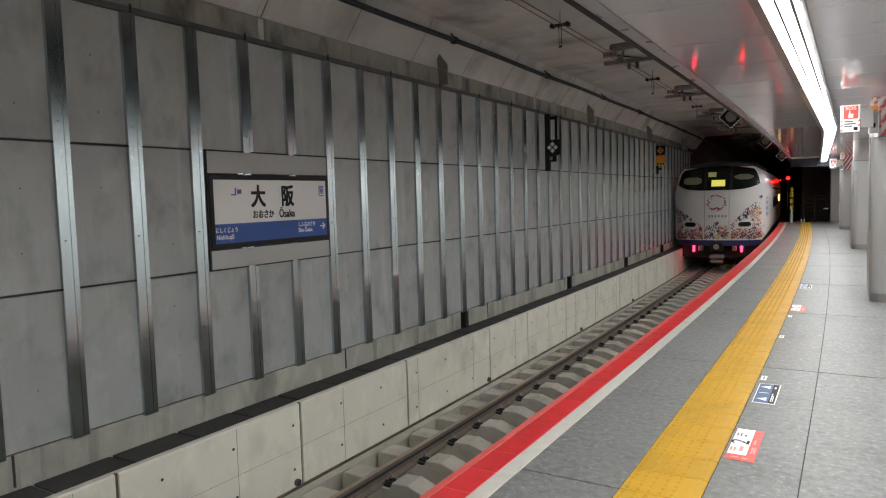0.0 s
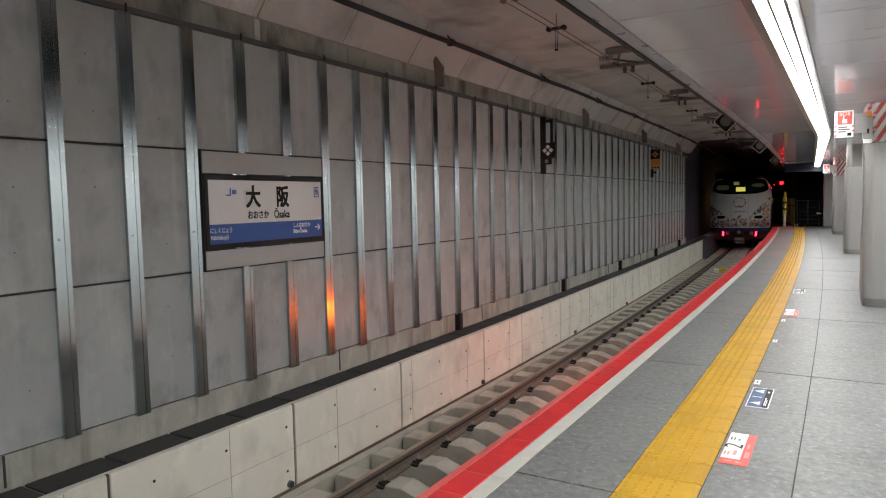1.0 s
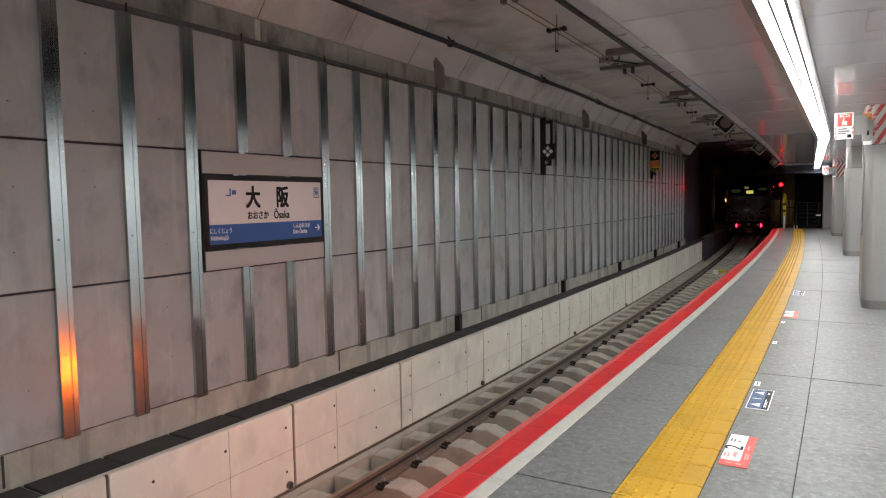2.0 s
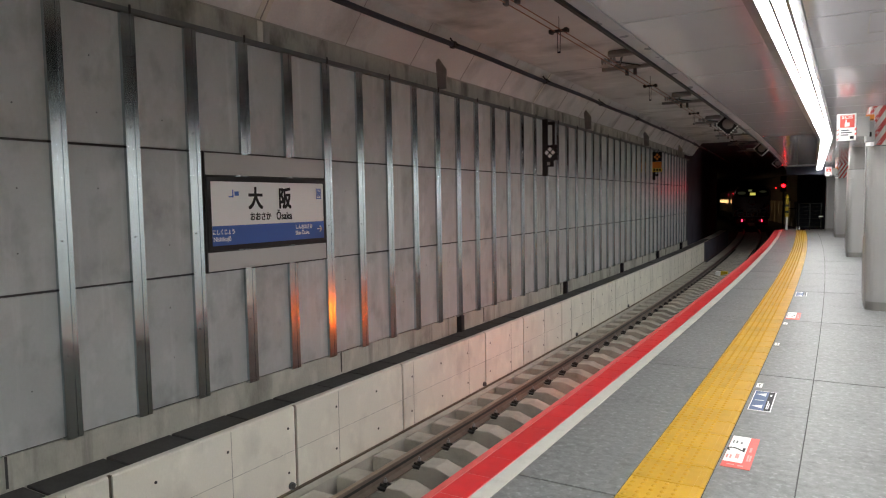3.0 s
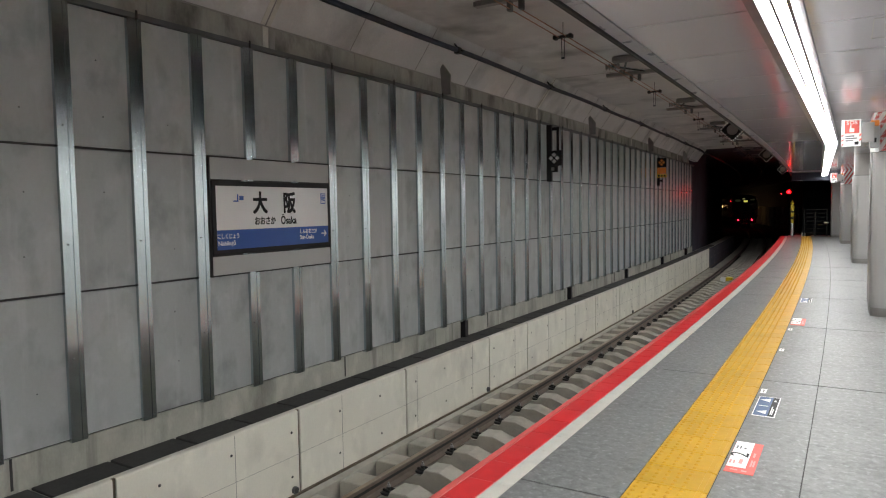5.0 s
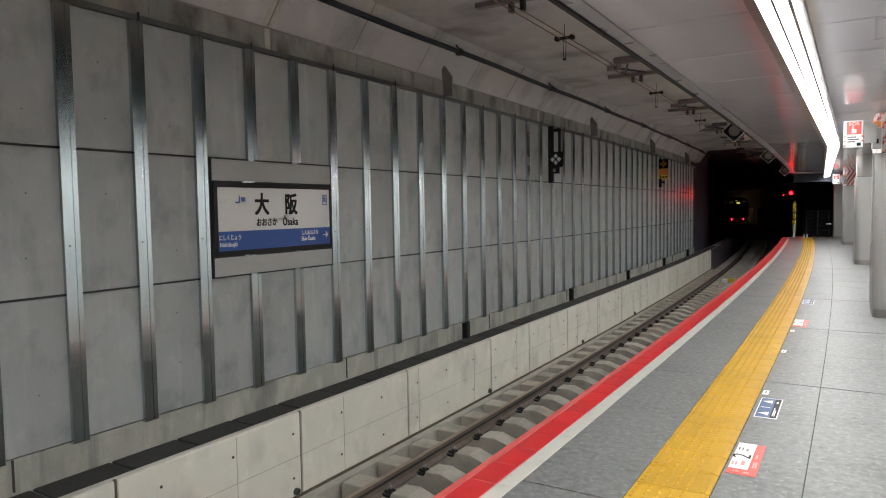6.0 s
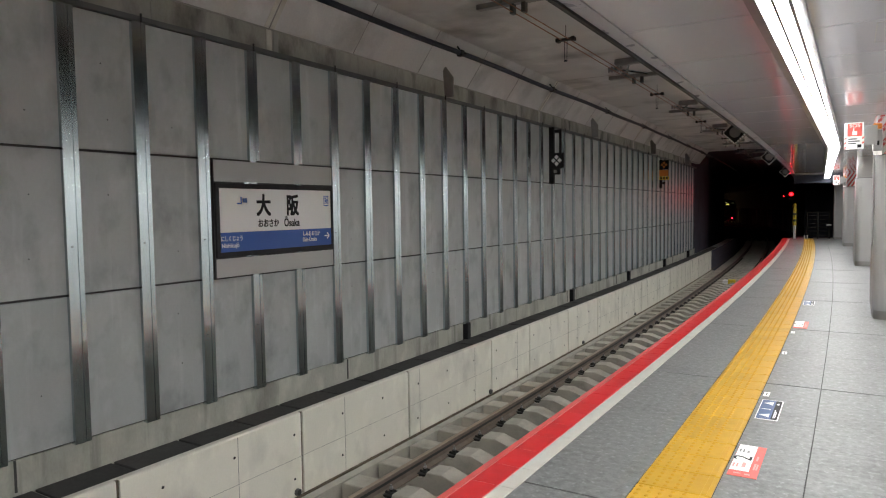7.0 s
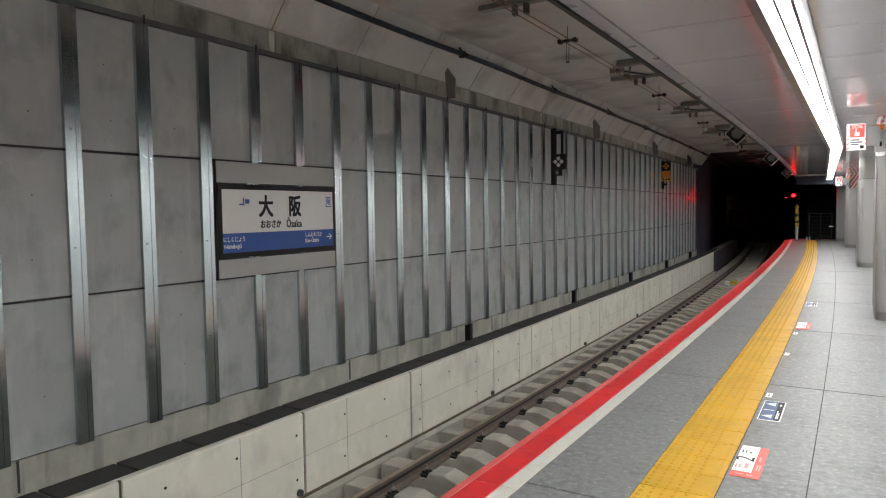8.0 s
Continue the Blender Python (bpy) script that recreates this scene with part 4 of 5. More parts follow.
        part("lamp", cube(0.0, 0.1, -0.07, 0.08, 0.29, 0.36, 0.01), "orange", bx, "orange lamp cap")


def build_monitors():
    """Square dark lamps on the ceiling's edge, turned on their corner."""
    for s in (11.9, 18.5, 27.0):
        lamp = empty("platform_monitor", stand(s, -1.60, 2.76), "dark square box hung cornerwise with dashed pale rim", "signal box", "ceiling edge boxes")
        m = Matrix.Rotation(radians(45), 4, "Y")
        def turned(bm):
            bmesh.ops.transform(bm, matrix=m, verts=bm.verts)
            return bm
        part("body", turned(cube(-0.13, 0.13, -0.03, 0.2, -0.13, 0.13, 0.02)), "black", lamp)
        part("lens", rod(bmesh.new(), (0, -0.045, 0), (0, -0.02, 0), 0.085, 20), "skirting", lamp, "round dark lens")
        part("bracket", cube(-0.13, 0.19, 0.0, 0.14, 0.16, 0.24, 0.01), "black", lamp)
        bm = bmesh.new()
        for k in range(6):
            a = -0.13 + 0.26 * (k + 0.2) / 6
            for q in (-0.132, 0.132):
                box(bm, a, a + 0.026, -0.042, -0.03, q - 0.009, q + 0.009)
                box(bm, q - 0.009, q + 0.009, -0.042, -0.03, a, a + 0.026)
        part("rim", turned(bm), "sign_white", lamp, "dashed pale rim")


def build_floor_marks():
    def plate(name, s0, s1, o0, o1, mat, label, cat):
        e = empty(name, stand((s0 + s1) / 2, (o0 + o1) / 2, 0.001), label, cat)
        hl, hw = (s1 - s0) / 2, (o1 - o0) / 2
        part("sheet", cube(-hw, hw, -hl, hl, 0.0, 0.003, 0.001), mat, e)
        return e, hl, hw
    for s0 in (4.10, 9.55):
        e, hl, hw = plate("boarding_mark", s0, s0 + 0.57, -0.595, -0.435, "coral", "red and white boarding position floor sticker", "floor sticker")
        part("white_field", cube(-hw + 0.002, hw - 0.052, -hl + 0.09, hl - 0.002, 0.003, 0.0042), "sign_white", e, "white field")
        lettering("number", "2", 0.15, Matrix.Translation((-0.025, 0.03, 0.0045)) @ Matrix.Rotation(radians(90), 4, "Z"), "sign_dark", e, 0.0003, True, 0.075, 0.0)
        for x, y, w, l in ((-0.065, 0.19, 0.008, 0.05), (-0.045, 0.19, 0.008, 0.05), (-0.02, 0.17, 0.012, 0.03)):
            part("dark_bar", cube(x, x + w, y - l, y, 0.004, 0.0048), "old_steel", e)
        for x, y, w, l in ((-0.07, -0.11, 0.01, 0.06), (-0.05, -0.11, 0.01, 0.06), (-0.02, -0.09, 0.02, 0.08)):
            part("red_bar", cube(x, x + w, y - l / 2, y + l / 2, 0.004, 0.0048), "petal_pink", e)
        for x, y, w, l in ((0.044, 0.05, 0.012, 0.08), (0.044, -0.10, 0.010, 0.11), (0.058, -0.10, 0.010, 0.10), (-0.05, -0.24, 0.04, 0.014), (0.01, -0.245, 0.03, 0.02)):
            part("white_bar", cube(x, x + w, y - l / 2, y + l / 2, 0.003, 0.0045), "petal_pink", e)
    for s0 in (5.31, 11.8):
        e, hl, hw = plate("queue_mark", s0, s0 + 0.56, -0.585, -0.43, "sign_white", "blue and white queue position sticker with three arrows", "floor sticker")
        part("blue_field", cube(-hw + 0.008, hw - 0.05, -hl + 0.014, hl - 0.014, 0.003, 0.0042), "navy", e, "blue field")
        part("dark_field", cube(hw - 0.05, hw - 0.008, -hl + 0.014, hl - 0.014, 0.003, 0.0042), "sign_dark", e, "dark field")
        for y in (-0.17, 0.0, 0.17):
            bm = bmesh.new()
            v = [bm.verts.new(p) for p in ((0.012, y - 0.05, 0.0046), (0.012, y + 0.05, 0.0046), (-0.06, y, 0.0046))]
            bm.faces.new(v)
            part("arrow", bm, "sign_white", e, "white arrow") if y else part("arrow", cube(-0.055, 0.01, -0.008, 0.008, 0.004, 0.0047), "sign_white", e, "white arrow")
        for x0, x1, y0, y1 in ((0.038, 0.046, -0.22, 0.0), (0.050, 0.056, -0.22, -0.06), (0.040, 0.054, 0.14, 0.19)):
            part("bar", cube(x0, x1, y0, y1, 0.004, 0.0048), "sign_white", e)
    for s in (6.05, 7.86, 9.2):
        e, hl, hw = plate("number_tag", s - 0.07, s + 0.07, -0.595, -0.55, "sign_white", "small white position tag stuck on the floor", "floor sticker")
        part("bar", cube(-0.003, 0.005, -0.04, 0.035, 0.003, 0.0042), "old_steel", e)


def build_platform_end():
    f = empty("end_fence", stand(PLATFORM_END - 0.05, 0), "dark steel fence with grey rails at the platform end", "fence")
    for o in (-0.90, -0.45, 0.02):
        part("post", rod(bmesh.new(), (o, 0, 0), (o, 0, 1.25), 0.025, 8), "iron", f)
    for z in (0.15, 0.34, 0.52, 0.70, 0.88, 1.06, 1.22):
        part("fence_rail", rod(bmesh.new(), (-0.9, 0, z), (0.02, 0, z), 0.014, 8), "iron", f)
    part("handrail", rod(bmesh.new(), (-1.35, 0.1, 1.0), (-0.9, 0, 1.0), 0.014, 8), "iron", f)
    part("handle", cube(-0.1, 0.1, -0.05, -0.02, 0.60, 0.66, 0.01), "sign_white", f, "pale latch")
    p = empty("warning_post", stand(PLATFORM_END - 0.1, -1.40), "yellow and black capped white warning post", "post")
    part("shaft", rod(bmesh.new(), (0, 0, 0), (0, 0, 0.62), 0.055, 14), "sign_white", p)
    part("sleeve", prism(rounded(0.075, 0.07, 0.03), 0.62, 1.45), "signal_yellow", p, "yellow sleeve")
    for z in (0.8, 1.1):
        part("band", prism(rounded(0.077, 0.072, 0.03), z, z + 0.1), "black", p, "black band")
    bm = bmesh.new()
    rod(bm, (0, 0, 1.50), (0, 0, 1.68), 0.10, 4, 0.01)
    rod(bm, (0, 0, 1.44), (0, 0, 1.52), 0.04, 8)
    part("cap", bm, "signal_yellow", p, "pointed yellow cap")
    for o in (-0.98, -0.87):
        t = empty("floor_stop", stand(PLATFORM_END - 0.4, o), "short white stop at the platform end", "bollard")
        part("stub", rod(bmesh.new(), (0, 0, 0), (0, 0, 0.17), 0.03, 10), "sign_white", t)
    w = empty("end_column", stand(PLATFORM_END - 0.2, 0.62), "pale wall end beside the fence", "column", "", "structure")
    part("shaft", prism(rounded(0.45, 0.3, 0.03), 0.0, CEILING), "column", w)
    part("skirting", prism(rounded(0.455, 0.305, 0.03), 0.0, 0.1), "skirting", w)
    part("rest", prism([(0.45, -0.3), (6.4, -0.3), (6.4, 0.3), (0.45, 0.3)], 0.0, CEILING), "concrete", w)
    sg = empty("railway_signal", stand(47.5, -1.55, 0.12), "black signal head glowing red at the platform end", "signal")
    part("mast", rod(bmesh.new(), (0, 0.1, -1.45), (0, 0.1, 2.6), 0.05, 10), "black", sg)
    part("head", prism(rounded(0.17, 0.1, 0.05), 1.75, 2.75), "black", sg)
    part("lens", rod(bmesh.new(), (0, -0.12, 2.13), (0, -0.09, 2.13), 0.10, 18), "signal", sg, "glowing red lens")
    # hood added to narrow the red glow and keep it off the side walls
    hood = bmesh.new()
    rings = [[hood.verts.new((0.125 * math.cos(k * math.tau / 20), y, 2.13 + 0.125 * math.sin(k * math.tau / 20))) for k in range(20)] for y in (-0.10, -0.42)]
    for k in range(20):
        hood.faces.new((rings[0][k], rings[0][(k + 1) % 20], rings[1][(k + 1) % 20], rings[1][k]))
    part("hood", hood, "soot", sg)
    part("repeater", rod(bmesh.new(), (-0.42, -0.12, 2.02), (-0.42, -0.09, 2.02), 0.025, 12), "led", sg, "small red repeater lamp")
    part("repeater_arm", cube(-0.45, 0, -0.09, -0.05, 1.98, 2.06), "black", sg)
    t = empty("ceiling_led", stand(27.5, -1.47, CEILING - 0.03), "tiny red lamp under the ceiling edge", "lamp")
    part("lens", rod(bmesh.new(), (0, -0.02, 0), (0.01, 0.02, 0), 0.016, 10), "led", t)


# ---- the moving things ----
def build_beacon(s, label):
    """A swinging drum under the platform's edge, unseen stand-in for a blinking lamp: one side glows, the rest is shut.
    """
    # shell added to block the glow while the drum is turned away
    house = empty("edge_beacon_housing", stand(s, EDGE + 0.02, -0.30), "unseen black shell hiding the beacon's glow while shut", "lamp housing")
    bm = bmesh.new()
    arc = [radians(41 + 278 * k / 24) for k in range(25)]
    ring = [[bm.verts.new((-0.075 - r * math.cos(a), y, r * math.sin(a))) for a in arc for r in (0.073,)] for y in (-0.47, 0.47)]
    for j in range(24):
        bm.faces.new((ring[0][j], ring[0][j + 1], ring[1][j + 1], ring[1][j]))
    for e in ring:
        bm.faces.new(e)
    part("shell", bm, "soot", house, "black shell open towards the track")
    part("back", cube(-0.012, 0.0, -0.48, 0.48, -0.08, 0.08), "black", house)
    drum = empty("edge_beacon", stand(s, EDGE - 0.055, -0.30), label, "warning lamp", "edge beacons")
    bm = bmesh.new()
    n = 12
    for j in range(n):
        a0, a1 = (radians(-36 + 72 * q / n) for q in (j, j + 1))
        v = [bm.verts.new((-0.058 * math.cos(a), y, 0.058 * math.sin(a))) for a, y in ((a0, -0.45), (a1, -0.45), (a1, 0.45), (a0, 0.45))]
        bm.faces.new(v)
    bmesh.ops.remove_doubles(bm, verts=bm.verts, dist=1e-5)
    part("window", bm, "beacon", drum, "glowing orange half")
    bm = bmesh.new()
    for j in range(n):
        a0, a1 = (radians(37.5 + 285 * q / n) for q in (j, j + 1))
        v = [bm.verts.new((-0.068 * math.cos(a), y, 0.068 * math.sin(a))) for a, y in ((a0, -0.46), (a1, -0.46), (a1, 0.46), (a0, 0.46))]
        bm.faces.new(v)
    bmesh.ops.remove_doubles(bm, verts=bm.verts, dist=1e-5)
    for y in (-0.46, 0.46):
        rod(bm, (0, y - 0.002, 0), (0, y + 0.002, 0), 0.0685, 20)
    part("shutter", bm, "soot", drum, "black half shell")
    return drum


HALF, LENGTH = 1.37, 19.5


def nose(x, z, out=0.0):
    """The rear end of the train: how the surface runs back from its rearmost point."""
    u = min(abs(x) / HALF, 1.0)
    y = 0.55 * u ** 3.0
    if z > 2.62:
        y += (z - 2.62) * 0.42 + max(0, z - 3.35) ** 2 * 3.0
    if z < 1.25:
        y += (1.25 - z) * 0.12
    return Vector((x, y - out, z))


def half_width(z):
    """Half the body's width at the height z above the rail."""
    if z < 1.15:
        return HALF - (1.15 - z) * 0.35
    if z < 2.6:
        return HALF
    u = min((z - 2.6) / 1.05, 1.0)
    return HALF * (1 - 0.12 * u) * math.sqrt(max(1 - u ** 6.5, 0.0)) + 0.02


def patch(x0, x1, z0, z1, out, nx=8, nz=4, corner=0.0):
    """A patch laid on the train's end, with cut corners."""
    bm = bmesh.new()
    grid = []
    for i in range(nz + 1):
        v = i / nz
        z = z0 + (z1 - z0) * v
        cut = corner * max(0.0, abs(2 * v - 1) - 0.6) / 0.4
        a, b = x0 + cut, x1 - cut
        lim = half_width(z) - 0.015
        grid.append([bm.verts.new(nose(max(-lim, min(lim, a + (b - a) * j / nx)), z, out)) for j in range(nx + 1)])
    for a, b in zip(grid, grid[1:]):
        for j in range(nx):
            bm.faces.new((a[j], a[j + 1], b[j + 1], b[j]))
    return bm


def screen():
    """The windscreen: its foot sags in the middle, its top reaches the roof."""
    bm, nx, nz = bmesh.new(), 24, 8
    grid = []
    for i in range(nz + 1):
        row = []
        for j in range(nx + 1):
            u = 2 * j / nx - 1
            low = 2.69 + 0.20 * abs(u) ** 4
            z = low + (3.50 - 0.12 * u * u - low) * i / nz
            row.append(bm.verts.new(nose(u * (half_width(z) - 0.07 - 0.03 * (i / nz)), z, 0.012)))
        grid.append(row)
    for a, b in zip(grid, grid[1:]):
        for j in range(nx):
            bm.faces.new((a[j], a[j + 1], b[j + 1], b[j]))
    return bm


def leaf(bm, x, z, r, w, a, out):
    pts = [(0, -r), (w, -r * 0.2), (w * 0.7, r * 0.5), (0, r), (-w * 0.7, r * 0.5), (-w, -r * 0.2)]
    v = []
    for px, pz in pts:
        xx, zz = x + px * math.cos(a) - pz * math.sin(a), z + px * math.sin(a) + pz * math.cos(a)
        v.append(bm.verts.new(nose(xx, zz, out)))
    bm.faces.new(v)


def build_car(last):
    label = "white express train end car with floral print" if last else "white express train car with lit windows"
    car = empty("train_car", Matrix.Identity(4), label, "train car", "departing train")
    bm = bmesh.new()
    zs = [1.02, 1.06, 1.15, 1.4, 1.7, 2.0, 2.3, 2.6, 2.75, 2.9, 3.05, 3.2, 3.34, 3.45, 3.54, 3.60, 3.64]
    nx = 16
    grid = [[bm.verts.new(nose(half_width(z) * math.sin((j / nx - 0.5) * math.pi), z)) for j in range(nx + 1)] for z in zs]
    for a, b in zip(grid, grid[1:]):
        for j in range(nx):
            bm.faces.new((a[j], a[j + 1], b[j + 1], b[j]))
    far = [[bm.verts.new((half_width(z) * sg, LENGTH, z)) for z in zs] for sg in (-1, 1)]
    for k, col in ((0, 0), (1, nx)):
        for i in range(len(zs) - 1):
            f = (grid[i][col], far[k][i], far[k][i + 1], grid[i + 1][col])
            bm.faces.new(f if k == 0 else f[::-1])
    for i in range(len(zs) - 1):
        bm.faces.new((far[0][i], far[1][i], far[1][i + 1], far[0][i + 1]))
    for row, top in ((grid[-1], -1), (grid[0], 0)):
        bm.faces.new([*row, far[1][top], far[0][top]])
    for f in bm.faces:
        f.material_index = int(f.calc_center_median().z > 3.42)
    part("body", bm, "train_white", car, "white painted car body with a dark roof", True).data.materials.append(M["roof"])
    part("underframe", cube(-1.25, 1.25, 0.9, LENGTH, 0.35, 1.0, 0.03), "under", car)
    part("skirt", patch(-1.36, 1.36, 0.86, 1.045, 0.012, 12, 2), "train_blue", car, "dark blue skirt")
    # side windows, a blue band, red lamp and door seams
    for sg in (-1, 1):
        x = sg * (HALF + 0.004)
        part("band", cube(min(x, x - sg * 0.01), max(x, x - sg * 0.01), 8.4, LENGTH, 1.9, 2.75), "glass", car, "dark window band")
        for k in range(9):
            y = 2.5 + k * 1.85
            if last and k < 7:
                continue
            part("window", cube(min(x, x + sg * 0.004), max(x, x + sg * 0.004), y, y + 1.2, 2.05, 2.55), "cabin", car, "warmly lit side window")
        for k in range(5):
            z = 1.75 + k * 0.2
            part("side_print", cube(min(x, x + sg * 0.003), max(x, x + sg * 0.003), 2.4 + 0.1 * (k % 2), 4.0 - 0.15 * (k % 3), z, z + 0.12), "logo_blue", car, "blue printed bar")
        part("side_lamp", cube(min(x, x + sg * 0.02), max(x, x + sg * 0.02), 2.4, 2.52, 2.95, 3.01), "led", car, "red side lamp")
    for y in (2.5, LENGTH - 2.7):
        for sg in (-1, 1):
            for dy in (-1.05, 1.05):
                wh = part("wheel", rod(bmesh.new(), (sg * 0.50, y + dy, 0.43), (sg * 0.62, y + dy, 0.43), 0.43, 20), "under", car)
    part("roof_unit", cube(-0.9, 0.9, 5, 14, 3.55, 3.75, 0.05), "roof", car, "dark roof unit")
    if not last:
        return car
    part("windscreen", screen(), "glass", car, "dark wraparound windscreen")
    part("pillar", patch(-0.40, -0.30, 2.72, 3.46, 0.02, 2, 6), "black", car)
    part("pillar", patch(0.38, 0.48, 2.72, 3.46, 0.02, 2, 6), "black", car)
    part("display", patch(-0.17, 0.25, 2.82, 3.03, 0.022, 3, 2), "display", car, "yellow destination display")
    part("cab_light", patch(-0.28, -0.03, 3.14, 3.29, 0.02, 3, 2), "cab_pale", car, "dim lit cab interior")
    part("cab_light", patch(0.52, 1.08, 3.02, 3.20, 0.02, 6, 3, 0.16), "cab_dim", car, "dim lit cab interior")
    part("cab_light", patch(-1.08, -0.48, 2.90, 3.14, 0.02, 6, 4, 0.12), "cab_dim", car, "dim lit cab interior")
    for x in (-0.38, 0.38):
        part("door_seam", patch(x - 0.008, x + 0.008, 1.08, 2.66, 0.004, 1, 8), "coupler", car, "grey door seam")
    for x in (-0.84, 0.84):
        h = part("headlight", patch(x - 0.19, x + 0.19, 1.49, 1.64, 0.012, 6, 3, 0.05), "under", car, "dark oval headlight")
        part("lens", patch(x - 0.13, x + 0.13, 1.52, 1.61, 0.02, 4, 2, 0.03), "glass", h)
        xt = x * 0.88
        part("tail_lamp", cube(xt - 0.032, xt + 0.032, 0.22, 0.30, 0.65, 0.87, 0.006), "tail", car, "glowing red tail lamp")
        part("lamp_case", cube(xt - 0.09, xt + 0.09, 0.30, 0.42, 0.58, 0.93, 0.01), "under", car)
        part("step", cube(x * 0.62 - 0.07, x * 0.62 + 0.07, 0.2, 0.4, 0.68, 0.86, 0.02), "coupler", car)
    part("buffer_beam", cube(-1.15, 1.15, 0.42, 0.62, 0.45, 0.98, 0.03), "under", car)
    part("coupler_head", cube(-0.2, 0.2, -0.1, 0.4, 0.68, 0.98, 0.05), "under", car, "black coupler head")
    part("coupler_eye", rod(bmesh.new(), (0.0, -0.14, 0.84), (0.0, -0.08, 0.84), 0.09, 16), "coupler", car)
    part("hose_box", cube(-0.22, 0.22, 0.0, 0.3, 0.42, 0.56, 0.03), "coupler", car, "pale grey hose box")
    part("hose_box", cube(-0.2, 0.2, 0.02, 0.3, 0.28, 0.40, 0.03), "coupler", car, "pale grey hose box")
    # floral print: sprigs, blossoms and single leaves, thicker towards the foot and the corners
    rnd = random.Random(5)
    inks = ("petal_navy", "petal_navy", "coral", "petal_wine", "petal_pink", "petal_grey", "petal_gold", "petal_navy", "petal_navy")
    prints = {ink: bmesh.new() for ink in inks}

    def free(x, z):
        if abs(abs(x) - 0.40) < 0.035 or abs(abs(x) - 0.84) < 0.24 and 1.44 < z < 1.69:
            return False
        if abs(x) < 0.37:
            return 1.1 < z < 1.66 - 0.5 * abs(x)
        if x > 0:
            return z < 1.55 + 1.05 * (x - 0.4)
        return z < 1.5 + 0.75 * (-x - 0.4)

    done = 0
    while done < 260:
        x, z = rnd.uniform(-1.30, 1.30), 1.10 + 1.35 * rnd.random() ** 1.4
        if not free(x, z):
            continue
        done += 1
        turn, kind = rnd.uniform(0, 6.3), rnd.random()
        if kind < 0.3:
            ink, heart = rnd.choice(inks), rnd.choice(inks)
            for k in range(5):
                a = turn + k * math.tau / 5
                px, pz = x - 0.03 * math.sin(a), z + 0.03 * math.cos(a)
                if free(px, pz):
                    leaf(prints[ink], px, pz, 0.036, 0.017, a, 0.006)
            leaf(prints[heart], x, z, 0.014, 0.012, turn, 0.009)
        elif kind < 0.7:
            ink = rnd.choice(inks)
            lean = rnd.uniform(-0.6, 0.6)
            for k in range(6):
                h = 0.045 * k
                sd = 1 if k % 2 else -1
                px, pz = x - h * math.sin(lean) + sd * 0.03, z - 0.08 + h * math.cos(lean)
                if free(px, pz) and pz > 1.1:
                    leaf(prints[ink if k < 4 else rnd.choice(inks)], px, pz, 0.045, 0.014, lean - sd * 0.8, 0.006)
        else:
            for k in range(3):
                px, pz = x + rnd.uniform(-0.09, 0.09), z + rnd.uniform(-0.09, 0.09)
                if free(px, pz) and pz > 1.1:
                    leaf(prints[rnd.choice(inks)], px, pz, rnd.uniform(0.018, 0.038), rnd.uniform(0.009, 0.017), rnd.uniform(0, 6.3), 0.006)
    for ink, bm in prints.items():
        part("floral_print", bm, ink, car, "scattered printed leaves and petals")["kind"] = "stuff"
    wreath = {ink: bmesh.new() for ink in ("coral", "petal_wine", "petal_pink", "petal_grey")}
    for k in range(46):
        a = k * math.tau / 46 + rnd.uniform(-0.05, 0.05)
        r = rnd.uniform(0.86, 1.1)
        bm = wreath[rnd.choice(("coral", "petal_wine", "petal_wine", "petal_pink", "petal_grey"))]
        leaf(bm, 0.27 * r * math.cos(a), 2.28 + 0.24 * r * math.sin(a), rnd.uniform(0.025, 0.045), rnd.uniform(0.014, 0.024), rnd.uniform(0, 6.3), 0.006)
    for k in range(9):
        leaf(wreath["petal_wine"], -0.12 + 0.03 * k, 2.12 - 0.012 * abs(k - 4), 0.04, 0.022, 1.57, 0.007)
    for ink, bm in wreath.items():
        part("wreath", bm, ink, car, "printed ring of small leaves")
    bm = bmesh.new()
    for k in range(6):
        x = -0.26 + k * 0.1
        part_m = patch(x, x + 0.06, 1.80, 1.88, 0.006, 1, 1)
        me = bpy.data.meshes.new("tmp")
        part_m.to_mesh(me)
        part_m.free()
        bm.from_mesh(me)
        bpy.data.meshes.remove(me)
    part("name_bars", bm, "petal_grey", car, "grey printed bars")
    return car


M["band_white"] = material("faded_white_film", 0.45, 0, (0.56, 0.55, 0.54), 0.03, 4.0)
M["stripe_red"] = material("faded_red_film", 0.45, 0, (0.46, 0.07, 0.065), 0.05, 6.0)
M["edge_board"] = material("coated_edge_board", 0.3, 0, (0.36, 0.365, 0.41), 0.06, 2.0)
M["grime_brown"] = material("brown_dirt", 0.9, 0, (0.12, 0.095, 0.065), 0.3, 9.0)
M["cab_dim"] = glow("dim_cab", (0.10, 0.105, 0.055), 0.10)
M["cab_pale"] = glow("pale_cab", (0.40, 0.40, 0.16), 0.22)
M["petal_gold"] = material("petal_gold", 0.45, 0, (0.72, 0.40, 0.06), 0.05, 9.0)
M["petal_navy"] = material("petal_navy", 0.45, 0, (0.025, 0.03, 0.085), 0.05, 9.0)
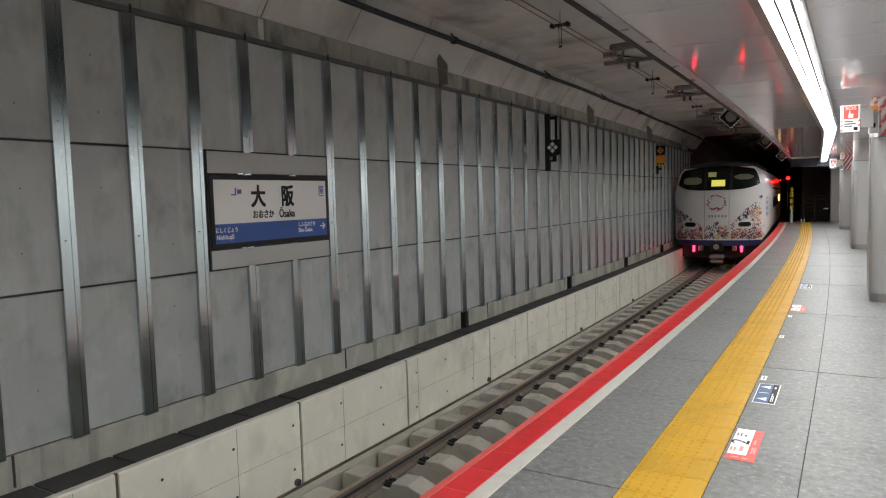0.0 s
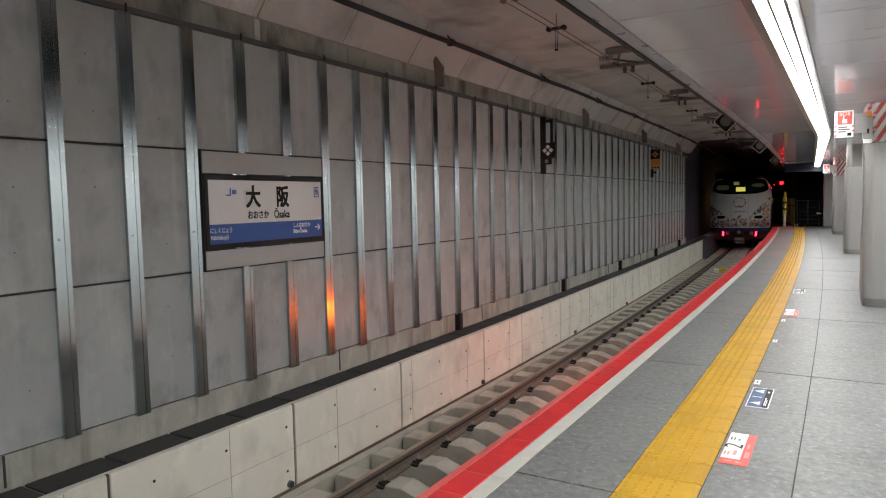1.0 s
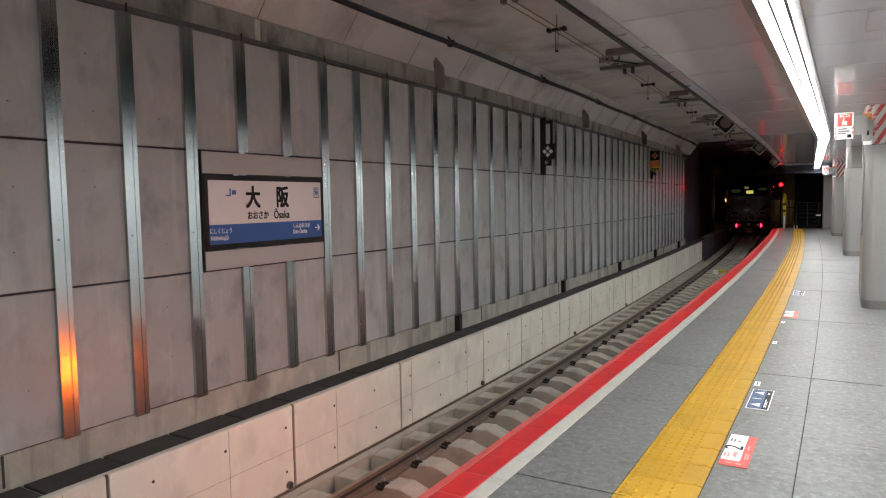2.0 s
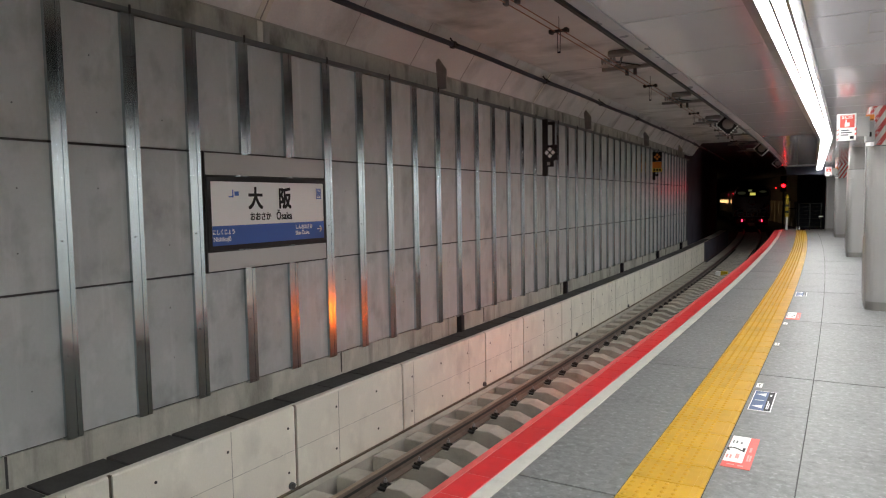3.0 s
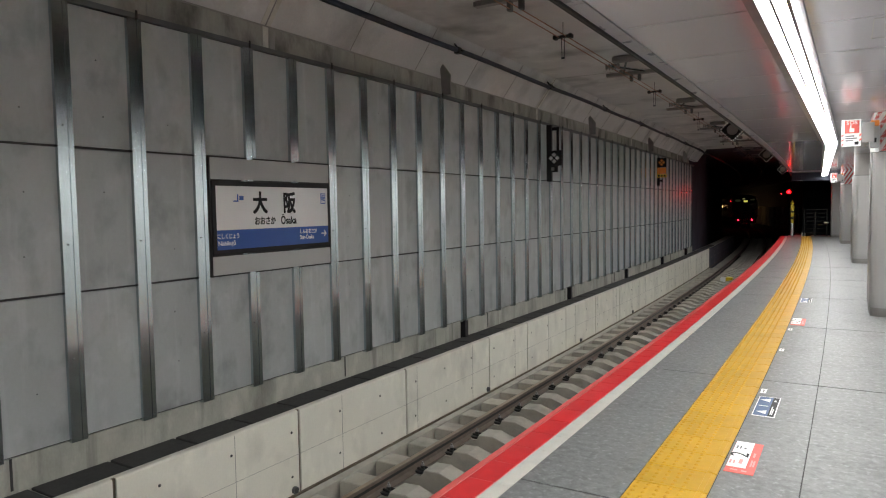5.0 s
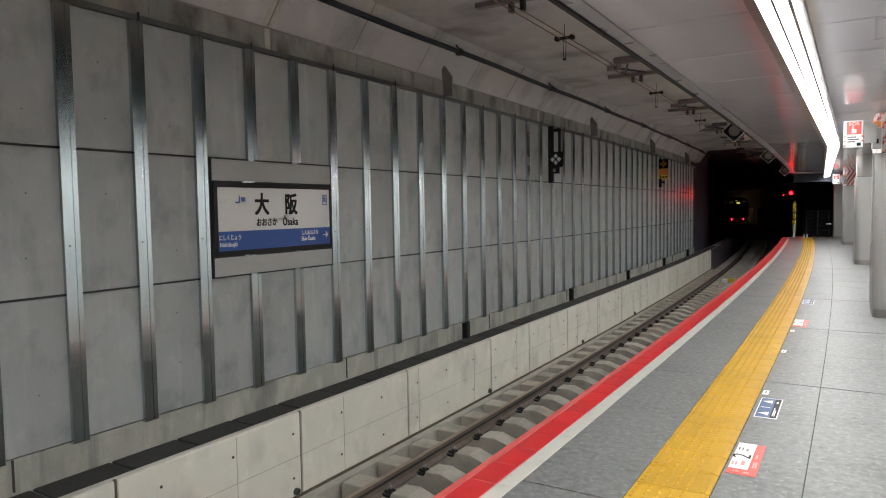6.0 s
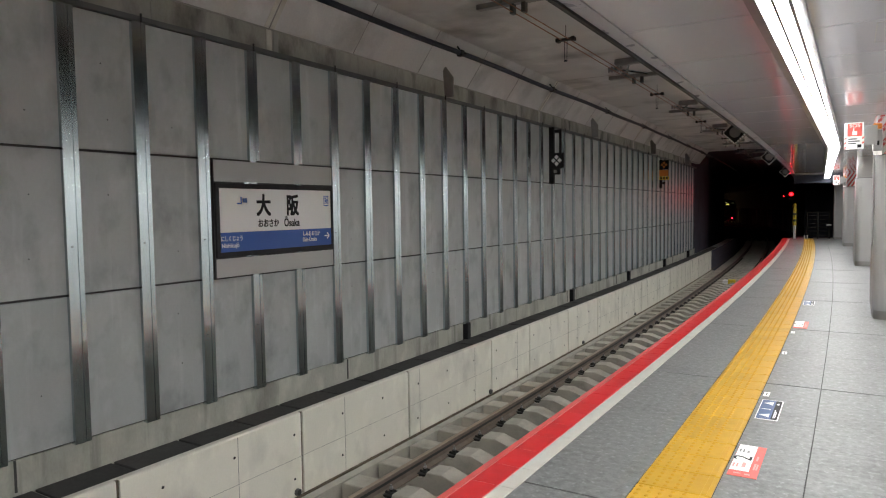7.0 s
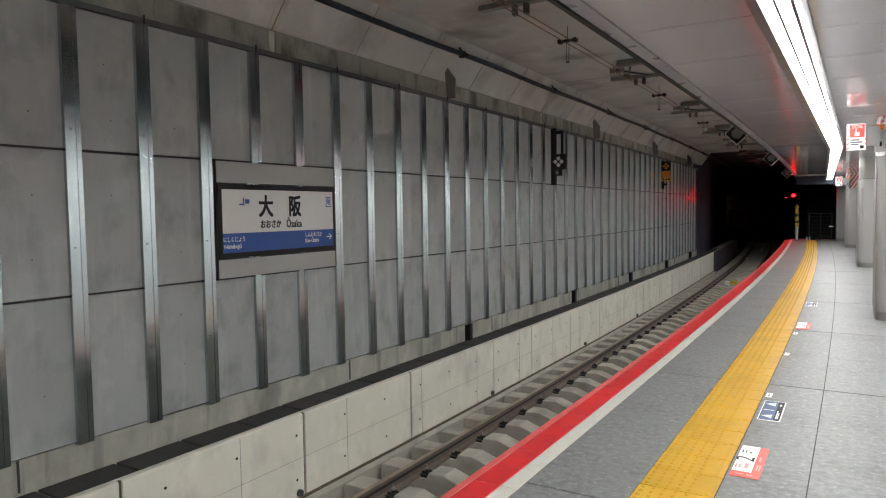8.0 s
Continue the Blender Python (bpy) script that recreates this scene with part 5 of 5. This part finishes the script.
M["petal_wine"] = material("petal_wine", 0.45, 0, (0.22, 0.03, 0.04), 0.05, 9.0)
M["roof"] = material("dark_roof_paint", 0.4, 0, (0.045, 0.05, 0.075), 0.1, 3.0)
M["petal_pink"] = material("petal_pink", 0.45, 0, (0.72, 0.34, 0.32), 0.05, 9.0)
M["petal_grey"] = material("petal_grey", 0.45, 0, (0.30, 0.30, 0.34), 0.05, 9.0)

west = build_tunnel()
build_kerb()
build_track()
platform = build_platform()
build_ceiling()
build_lights()
build_name_sign()
build_markers()
build_cable()
build_overhead()
build_columns()
build_monitors()
build_floor_marks()
build_platform_end()
beacon_a = build_beacon(4.43, "orange flashing warning lamp under the platform edge")
beacon_b = build_beacon(9.1, "orange flashing warning lamp under the platform edge")
rear_car = build_car(True)
front_car = build_car(False)
build_uprights(west)
pave(platform)


def motions():
    # the train leaves, gathering speed round the curve
    def gone(t):
        return 23.7 + 12.0 * t + 0.1 * t * t
    for car, ahead in ((rear_car, 0.0), (front_car, LENGTH + 0.6)):
        rows = []
        for k in range(17):
            t = 0.5 * k
            a = at(gone(t) + ahead, TRACK, RAIL)
            b = at(gone(t) + ahead + LENGTH - 2, TRACK, RAIL)
            rows.append((t, Matrix.Translation(a) @ Matrix.Rotation(math.atan2(a.x - b.x, b.y - a.y), 4, "Z")))
        walk(car, rows)
    # the beacons swing open and shut once in 0.297 s, until they come to rest shut
    def dial(p):
        q = abs(p - math.floor(p + 0.5))
        return min(max((q - 0.20) / 0.05, 0.0), 1.0) * 88
    for drum, s, middle in ((beacon_a, 4.43, 0.185), (beacon_b, 9.1, 0.083)):
        here = stand(s, EDGE - 0.055, -0.30)
        stop = middle + 0.297 * 15.5
        rows, t = [], 0.0
        while t < stop - 0.03:
            rows.append((t, here @ Matrix.Rotation(radians(dial((t - middle) / 0.297)), 4, "Y")))
            t += 1 / 30
        last = here @ Matrix.Rotation(radians(88), 4, "Y")
        rows += [(frame_time(stop), last), (8.0, last)]
        walk(drum, rows)


def frame_time(t):
    return round(t * 30) / 30


motions()
